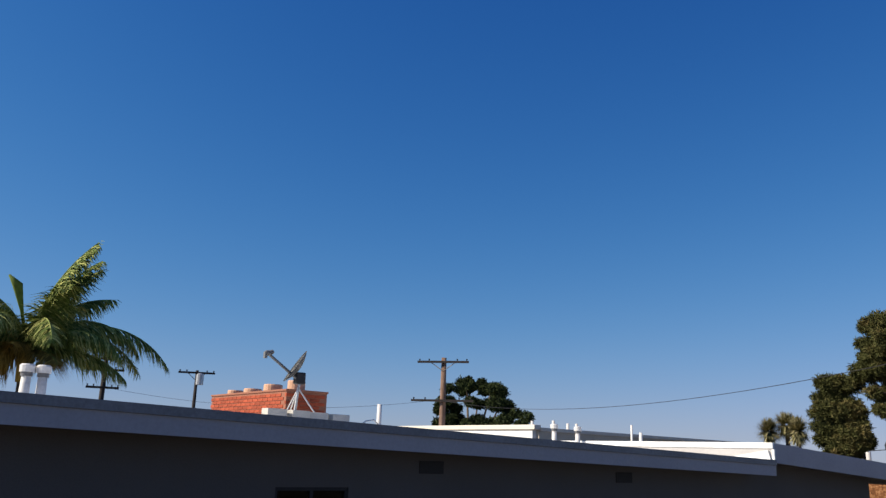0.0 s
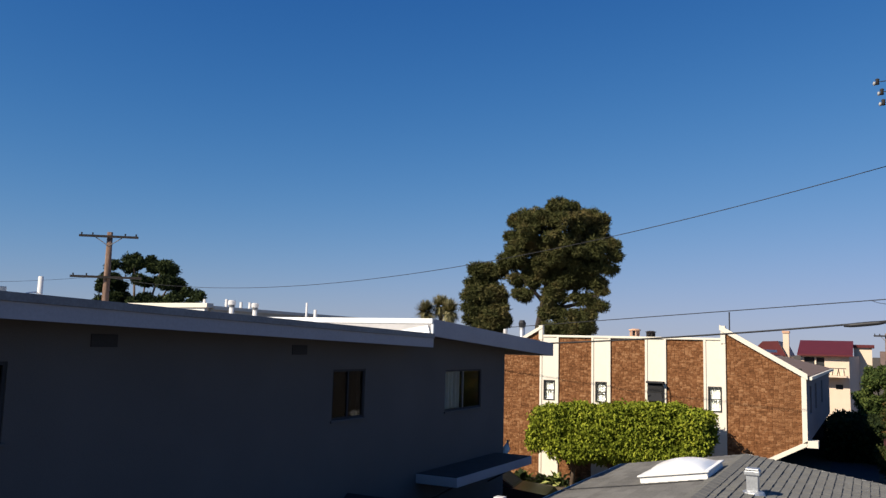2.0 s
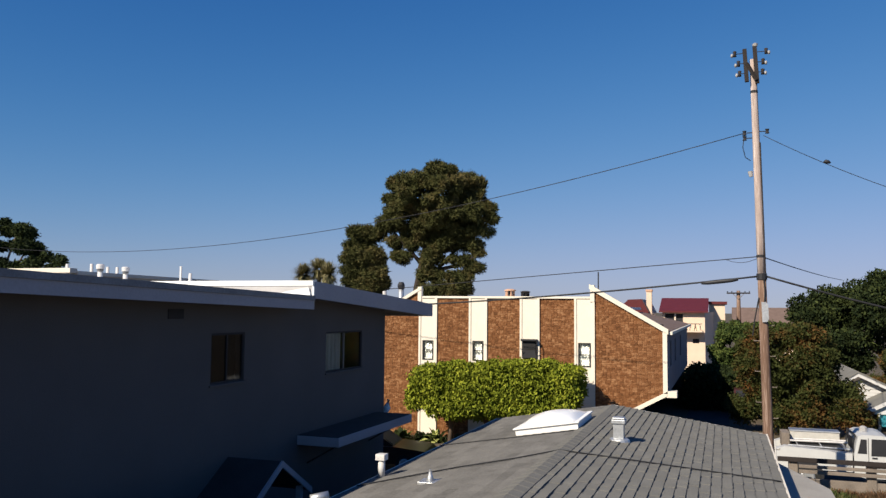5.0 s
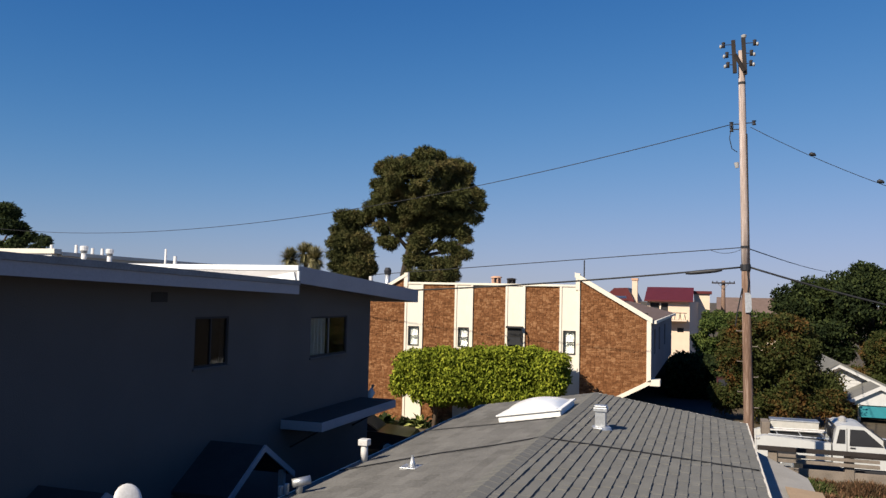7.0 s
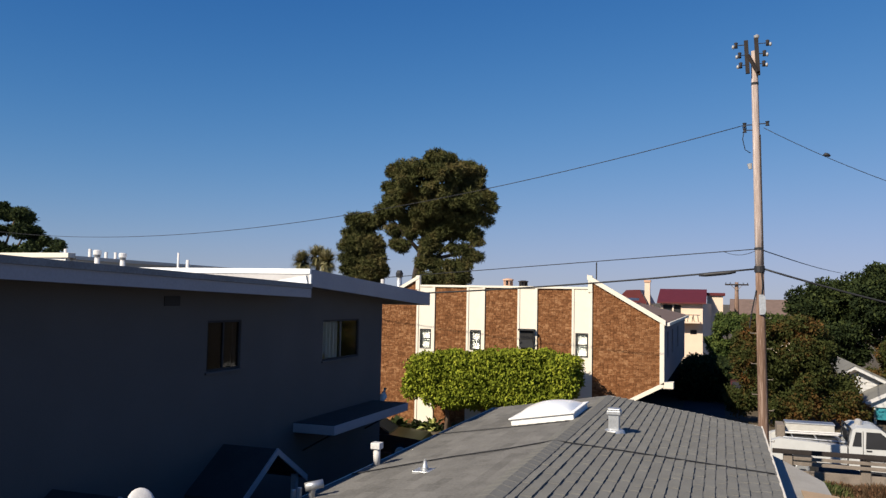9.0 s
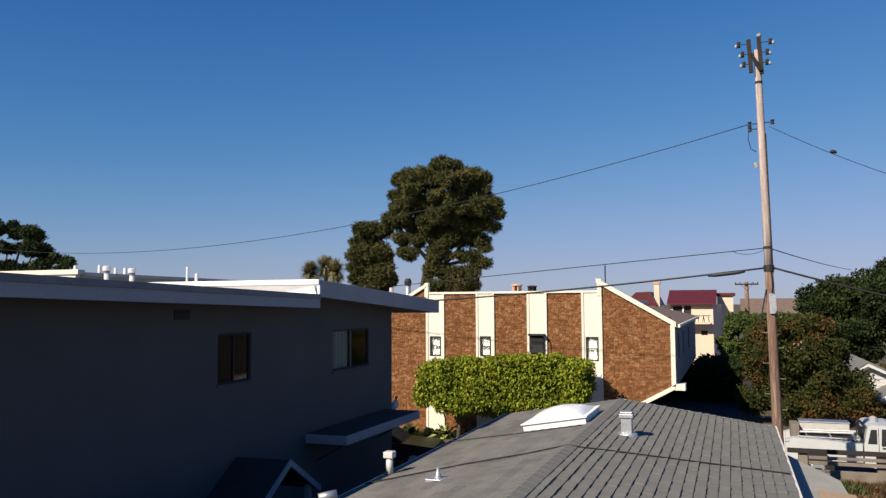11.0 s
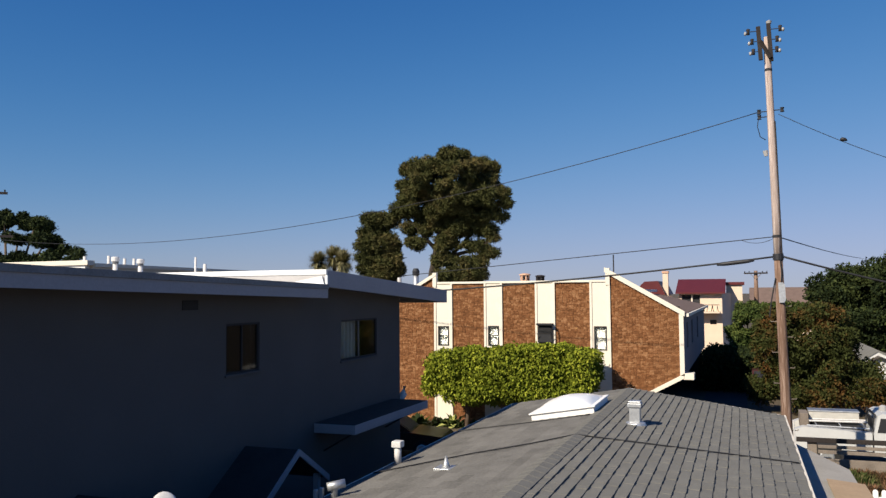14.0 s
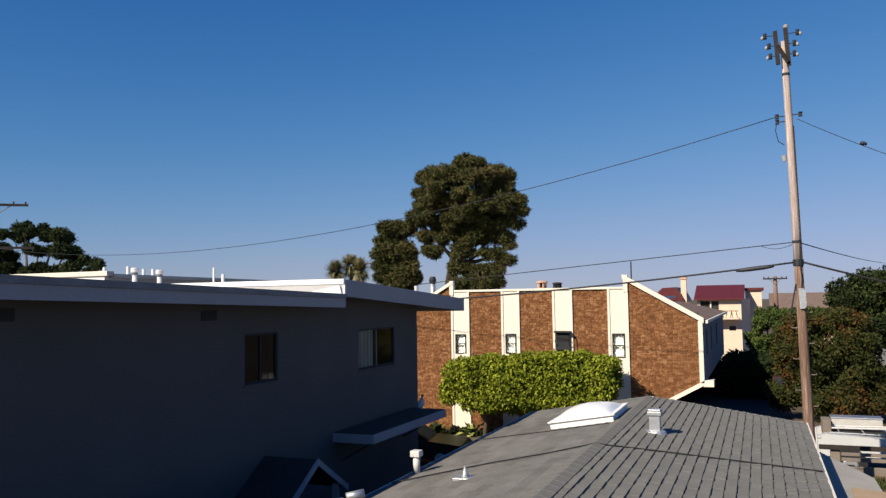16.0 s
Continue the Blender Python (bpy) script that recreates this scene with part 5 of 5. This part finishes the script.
def fan_palm(x, y, z, seed):
    t = thing("fan_palm", (x, y, 0), "distant fan palm with a shaggy crown", "palm tree", "distant fan palms")
    rng = random.Random(seed)
    part("trunk", tube([(0, 0, 0), (0.1, 0, z * 0.5), (0, 0, z)], [0.3, 0.22, 0.2], 8), BARK, t, smooth=True)
    bm = bmesh.new()
    for _ in range(90):
        a, e = rng.uniform(0, 6.283), rng.uniform(-1.3, 1.4)
        d = Vector((math.cos(a) * math.cos(e), math.sin(a) * math.cos(e), math.sin(e)))
        s = d.cross(Vector((0, 0, 1))).normalized()
        u = s.cross(d)
        tw = rng.uniform(0, 3.14)
        s = s * math.cos(tw) + u * math.sin(tw)
        L = rng.uniform(0.85, 1.1)
        for k in range(9):
            b = (k - 4) * 0.3
            tip = d * (L + 0.5 * math.cos(b)) + s * 0.6 * math.sin(b) - Vector((0, 0, 0.12))
            q = u.cross(d).normalized() * 0.07
            bm.faces.new([bm.verts.new(Vector((0, 0, z)) + p) for p in (d * L * 0.25 - q, tip, d * L * 0.25 + q)])
    part("crown", bm, FANPALM, t)


for x, y, z, s in ((-38.8, 70, 8.75, 1), (-37.6, 71, 9.3, 2), (-36.1, 70, 8.8, 3)):
    fan_palm(x, y, z, s)


def queen_palm():
    """A feather palm: arching fronds with hanging leaflets."""
    t = thing("feather_palm", (-28.95, 6.4, 0), "feather palm with arching green fronds", "palm tree")
    rng = random.Random(17)
    Z = 8.15
    part("trunk", tube([(0, 0, 0), (0.1, 0.1, 4), (0, 0, Z)], [0.22, 0.18, 0.16], 10), BARK, t, smooth=True)
    part("crownshaft", tube([(0, 0, Z - 0.6), (0, 0, Z), (0.02, 0.02, Z + 0.7)], [0.2, 0.24, 0.1], 10), PALM_DRY, t, smooth=True)
    fr = [(a * 0.6981 + rng.uniform(-0.25, 0.25), rng.uniform(0.75, 1.15), 3.6, None) for a in range(9)]
    fr += [(1.45, 1.12, 4.4, None), (1.3, 0.85, 5.2, None), (1.75, 0.75, 4.6, None), (-1.7, 0.9, 3.6, None), (-1.3, 0.75, 3.8, None), (1.9, 1.3, 3.9, None), (-1.9, 0.4, 3.4, None), (1.2, 0.3, 3.4, None)]
    fr += [(1.5, 1.5, 4.4, 0.7), (1.8, 1.4, 4.2, 0.8), (1.2, 1.52, 4.2, 0.8), (1.6, 1.42, 3.8, 0.9), (1.4, 1.3, 3.4, 1.3), (1.9, 1.5, 3.6, 1.0), (-1.5, 1.35, 3.6, 1.5), (0.2, 1.35, 3.6, 1.5)]
    fr += [(a, rng.uniform(-0.2, 0.5), rng.uniform(1.5, 2.1), 0.9) for a in (-2.4, -1.7, -1.1, -0.5, 0.3)]
    for i, (az, el, L, bend) in enumerate(fr):
        d = Vector((math.cos(az), math.sin(az), 0))
        pts, p, e = [], Vector((0, 0, Z + 0.4)), el
        n = 22
        for k in range(n + 1):
            pts.append(p.copy())
            p = p + (d * math.cos(e) + Vector((0, 0, math.sin(e)))) * (L / n)
            e -= (bend or (0.5 + 0.96 * el) * 1.45) / n
        f = part("frond", tube(pts, [0.05 * (1 - 0.85 * k / n) for k in range(n + 1)], 5), PALM, t, smooth=True)
        bm = bmesh.new()
        side = d.cross(Vector((0, 0, 1)))
        for k in range(3, n + 1):
            for m_ in range(7):
                c = pts[k - 1].lerp(pts[k], m_ / 7)
                ax = (pts[k] - pts[k - 1]).normalized()
                ll = 0.95 * math.sin(math.pi * min(1, (k + 1.5) / (n + 3))) + 0.18
                for s in (-1, 1):
                    q = side * s * rng.uniform(0.45, 1.0) + ax * rng.uniform(0.3, 0.8) - Vector((0, 0, rng.uniform(0.2, 1.1)))
                    q = q.normalized() * ll * rng.uniform(0.7, 1.1)
                    w = ax * 0.026
                    bm.faces.new([bm.verts.new(v) for v in (c - w, c + q * 0.5 - w * 0.8 + Vector((0, 0, 0.04)), c + q - Vector((0, 0, 0.1 * ll)), c + q * 0.5 + w * 0.8 + Vector((0, 0, 0.04)), c + w)])
        part("leaflet_fringe", bm, PALM_DRY if i in (4, 7) or i >= 25 else PALM, f)
    part("spear_leaf", tube([(0, 0, Z + 0.4), (0.05, -0.35, Z + 1.7), (0.1, -0.6, Z + 2.5), (0.1, -0.9, Z + 2.8)], [0.04, 0.06, 0.16, 0.03], 6), PALM, t, smooth=True)


queen_palm()

# ---- distant houses ----
def far_flats():
    t = thing("peach_apartment_building", (-3.4, 75, 0), "peach stucco apartment house with a maroon roof", "building")
    part("wall", holed_wall("y", 0, 0.25, -1.75, 1.9, 0, 5.45, [(-1.5, -0.7, 3.9, 5.3), (-0.55, 0.05, 4.4, 5.3), (0.85, 1.4, 2.7, 3.1)]), PEACH, t)
    part("side_wall", prism([(1.65, 0.25), (1.9, 0.25), (2.6, 4.0), (2.6, 12), (1.65, 12)], "z", 0, 5.45), PEACH, t)
    part("side_wall", box(-1.75, -1.5, 0.25, 12, 0, 5.45), PEACH, t)
    part("room", box(-1.65, 1.65, 2.4, 2.6, 0, 5.2), ROOM, t)
    part("roof", prism([(-0.5, 5.4), (-0.5, 5.53), (3.5, 6.75), (3.5, 6.6)], "x", -2.0, 2.2), MAROON, t, "maroon sheet roof")
    part("upper_wall", box(2.2, 3.6, 4.01, 11.9, 0, 6.2), PEACH, t)
    part("upper_roof", box(1.9, 3.8, 3.8, 12, 6.2, 6.45), MAROON, t)
    part("balcony_floor", box(-1.5, 1.7, -1.1, 0.0, 3.7, 3.85), PEACH, t)
    for k in range(17):
        part("baluster", tube([(-1.45 + k * 0.19, -1.05, 3.85), (-1.45 + k * 0.19 + (0.1 if k % 2 else -0.1), -1.05, 4.4)], 0.03, 4), DARK_WOOD if k % 3 else CREAM, t)
    part("balcony_rail", box(-1.5, 1.7, -1.09, -1.01, 4.4, 4.46), DARK_WOOD, t)
    part("window", box(0.85, 1.4, 0.08, 0.1, 2.7, 3.1), FRAME_DARK, t)
    part("balcony_door", box(-1.5, -0.7, 0.1, 0.14, 3.9, 5.3), FRAME_DARK, t)
    part("balcony_post", box(-0.66, -0.58, -0.06, 0.0, 3.86, 5.35), CREAM, t)
    part("window", box(-0.55, 0.05, 0.1, 0.14, 4.4, 5.3), FRAME_DARK, t)


far_flats()
m2 = thing("maroon_roof_house", (-7.2, 76, 0), "house with a maroon roof and cream chimney", "house")
part("wall", box(-2.2, 0.7, 0, 9, 0, 5.2), PEACH, m2)
part("roof", prism([(-2.6, 5.0), (-1.0, 6.55), (0.2, 6.6), (0.84, 5.35)], "y", -0.4, 9.4), MAROON, m2)
part("chimney", box(0.56, 1.04, 0.4, 1.0, 0, 7.3), PEACH, m2)
part("chimney_cap", box(0.5, 1.1, 0.34, 1.06, 7.3, 7.5), CLAY, m2)
fr_ = thing("brown_roof_house", (4.4, 95, 0), "distant house with a brown shingle roof", "house")
part("wall", box(-3.0, 3.0, 0, 9, 0, 4.4), PEACH, fr_)
part("roof", prism([(-0.6, 4.3), (3.5, 6.0), (8, 4.3)], "x", -3.4, 3.4), BROWN_ROOF, fr_)


def white_house():
    t = thing("white_gabled_house", (8.0, 44, 0), "white gabled house with a teal awning", "house")
    part("wall", box(-1.95, 6, 2.0, 9, 0, 0.95), HOUSE_SHADED, t)
    part("gable", prism([(-1.95, 0.95), (1.2, 0.95), (-1.35, 2.2), (-1.95, 1.9)], "y", 2.0, 2.2), HOUSE_SHADED, t)
    for k in range(6):
        part("siding_board", box(-1.9, 0.9 - 0.36 * k, 1.97, 1.998, 1.0 + 0.17 * k, 1.15 + 0.17 * k), HOUSE_SHADED, t)
    part("bargeboard", prism([(-2.25, 2.1), (-1.6, 2.53), (1.3, 1.12), (1.3, 0.94), (-1.6, 2.33), (-2.25, 1.92)], "y", 1.55, 1.7), HOUSE_SHADED, t)
    part("roof", prism([(-2.35, 2.1), (-1.6, 2.6), (3.6, 0.08), (3.6, 0.0), (-1.6, 2.52), (-2.35, 2.02)], "y", 1.5, 9.2), SHINGLE, t)
    part("porch_gable", prism([(-1.35, 0.78), (-1.35, 1.02), (-0.2, 1.6), (1.5, 0.78)], "y", -1.0, -0.9), HOUSE_SHADED, t)
    part("porch_roof", prism([(-1.6, 0.98), (-0.2, 1.72), (2.0, 0.6), (2.0, 0.52), (-0.2, 1.64), (-1.6, 0.9)], "y", -1.15, 2.0), SHINGLE, t)
    part("porch_bargeboard", prism([(-1.6, 0.99), (-0.2, 1.73), (2.0, 0.61), (2.0, 0.43), (-0.2, 1.55), (-1.6, 0.81)], "y", -1.2, -1.152), HOUSE_SHADED, t)
    part("awning", prism([(-1.55, 0.28), (-1.25, 0.74), (-1.0, 0.74), (-1.0, 0.28)], "x", -1.1, 3.0), TEAL, t, "teal cloth awning")
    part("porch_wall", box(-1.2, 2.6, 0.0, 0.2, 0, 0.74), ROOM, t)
    for x in (-1.1, 0.8, 2.7):
        part("post", box(x - 0.05, x + 0.05, -1.0, -0.9, 0, 0.74), HOUSE_SHADED, t)


white_house()

# ---- stones of the veneer ----
def stone_rows(x0, x1, z0, z1, seed, clip):
    """Random ashlar: a panel split over and over into stones (x, z, w, h)."""
    rng = random.Random(seed)
    out, todo = [], [(x0, z0, x1 - x0, z1 - z0)]
    while todo:
        x, z, w, h = todo.pop()
        if w > rng.uniform(0.15, 0.36) and w > 1.1 * h:
            k = rng.uniform(0.35, 0.65) * w
            todo += [(x, z, k, h), (x + k, z, w - k, h)]
        elif h > rng.uniform(0.075, 0.14):
            k = rng.uniform(0.35, 0.65) * h
            todo += [(x, z, w, k), (x, z + k, w, h - k)]
        else:
            lo, hi = clip(x + w / 2)
            if z >= lo - 0.02 and z + h <= hi + 0.02:
                out.append((x, z, w, h))
    return sorted(out, key=lambda q: -q[0])


def flat_clip(x):
    return 0, 6.02


def right_clip(x):
    return (1.57 + (x + 3.65) * 0.545 if x > -3.6 else 0), 6.35 - (x + 5.0) * 0.585


def left_clip(x):
    return 0, 4.68 + (x + 15.4) * 0.595


def stone_mesh(seed):
    """A unit stone: uneven outline, chamfered, a little domed."""
    rng = random.Random(seed)
    bm = bmesh.new()
    back = [bm.verts.new((x, 0, z)) for x, z in ((0.0, 0.0), (1.0, 0.0), (1.0, 1.0), (0.0, 1.0))]
    front = [bm.verts.new((x + rng.uniform(-0.04, 0.04), -1 + rng.uniform(-0.3, 0.3), z + rng.uniform(-0.06, 0.06))) for x, z in ((0.05, 0.07), (0.95, 0.07), (0.95, 0.93), (0.05, 0.93))]
    mid = bm.verts.new((0.5, -1.25, 0.5))
    for i in range(4):
        j = (i + 1) % 4
        bm.faces.new((back[i], back[j], front[j], front[i]))
        bm.faces.new((front[i], front[j], mid))
    bmesh.ops.recalc_face_normals(bm, faces=bm.faces[:])
    return bm


cells_near = stone_rows(-4.92, -2.27, 0.4, 6.3, 31, right_clip)
cells_mid = stone_rows(-7.19, -5.76, 2.6, 6.02, 32, flat_clip)
cells_far = stone_rows(-9.45, -8.04, 0.3, 6.02, 33, flat_clip) + stone_rows(-11.7, -10.27, 0.3, 6.02, 34, flat_clip) + stone_rows(-7.19, -5.76, 0.3, 2.6, 36, flat_clip) + stone_rows(-15.35, -12.62, 0.1, 6.3, 35, left_clip)
variants = [mesh_of("stone", stone_mesh(s), STONE) for s in range(6)]
wing = [o for o in stone_house.children if o.name.startswith("wing_wall")][0]
srng = random.Random(77)
near_cells = (cells_near + cells_mid)
for k, (x, z, w, h) in enumerate(near_cells[:300]):
    piece("stone", variants[k % 6], wing, Matrix.Translation((x, SY - 0.001, z)) @ Matrix.Diagonal((w, srng.uniform(0.006, 0.02), h, 1)))
verts, faces = [], []
for k, (x, z, w, h) in enumerate(near_cells[300:] + cells_far):
    me = variants[k % 6]
    d, n0 = srng.uniform(0.006, 0.02), len(verts)
    verts += [(x + v.co.x * w, SY - 0.001 + v.co.y * d, z + v.co.z * h) for v in me.vertices]
    faces += [[n0 + i for i in p.vertices] for p in me.polygons]
me = bpy.data.meshes.new("stone_veneer")
me.from_pydata(verts, [], faces)
me.materials.append(STONE_REST)
rest = new("stone_veneer", me)
rest.parent = stone_house
tagged(rest, kind="stuff")

# ---- shingles of the grey roof ----
def shingle_mesh(length, depth, material, seed):
    """A strip shingle, thick at its lower edge."""
    bm = bmesh.new()
    rng = random.Random(int(depth * 1000) + seed)
    y = 0.004
    while y < length - 0.05:
        w = min(rng.uniform(0.12, 0.18), length - 0.004 - y)
        j = rng.uniform(-0.004, 0.002)
        prism([(j, 0.004), (depth * 1.08, 0.004), (depth * 1.08, 0.006), (j, rng.choice((0.02, 0.026, 0.034)))], "y", y, y + w - 0.002, bm)
        y += w
    return mesh_of("shingle", bm, material)


deck = [o for o in house.children if o.name.startswith("roof_deck")][0]
EXPOSE, LONG = 0.172, 1.44
LEN_R = (EX_R - RX) / math.cos(math.atan(SL_R))
sm = [shingle_mesh(LONG, EXPOSE, SHINGLE, s) for s in range(4)]
srng = random.Random(5)
ang = math.degrees(math.atan(SL_R))
rows_r = int(LEN_R / EXPOSE)
for r in range(rows_r):
    d = LEN_R - r * EXPOSE
    x, z = RX + d * math.cos(math.radians(ang)), RZ - d * math.sin(math.radians(ang))
    off = (r % 3) * 0.48
    y = Y_F - LONG * 0.0 + off - LONG
    while y > Y_N - 0.9:
        y0 = max(min(y, Y_F - LONG), Y_N)
        m = Matrix.Translation((x, y0, z)) @ Euler((0, 0, math.pi)).to_matrix().to_4x4() @ Euler((0, math.radians(-ang), 0)).to_matrix().to_4x4() @ Matrix.Translation((0, -LONG, 0))
        piece("shingle", sm[srng.randrange(4)], deck, m)
        y -= LONG
LEN_L = (RX - EX_L) / math.cos(math.atan(SL_L))
angl = math.atan(SL_L)
verts, faces = [], []
for r in range(int(LEN_L / 0.2)):
    d = LEN_L - r * 0.2
    x, z = RX - d * math.cos(angl), RZ - d * math.sin(angl)
    y = Y_N + (r % 3) * 0.3
    while y < Y_F - 0.05:
        y1 = min(y + 0.9, Y_F)
        c, s = math.cos(angl), math.sin(angl)
        n0 = len(verts)
        j = srng.uniform(-0.008, 0.008)
        for u, v in ((0.0 + j, 0.004), (0.215, 0.004), (0.215, 0.006), (0.0 + j, 0.018)):
            for yy in (y + 0.004, y1 - 0.004):
                verts.append((x + u * c - v * s, yy, z + u * s + v * c))
        faces += [[n0 + i for i in q] for q in ((0, 2, 4, 6), (1, 7, 5, 3), (6, 4, 5, 7), (0, 6, 7, 1), (4, 2, 3, 5))]
        y = y1
me = bpy.data.meshes.new("shingles")
me.from_pydata(verts, [], faces)
me.materials.append(SHINGLE_REST)
ob = new("shingles", me)
ob.parent = house
tagged(ob, kind="stuff")
y = Y_N
rc_ = mesh_of("ridge_cap", prism([(-0.17, -0.012), (0, 0.034), (0.17, -0.008), (0.17, -0.02), (0, 0.018), (-0.17, -0.026)], "y", 0.0, 0.33), SHINGLE)
while y < Y_F - 0.3:
    piece("ridge_cap", rc_, deck, pose(RX, y, RZ + 0.012, -1.0, 0, 0))
    y += 0.3
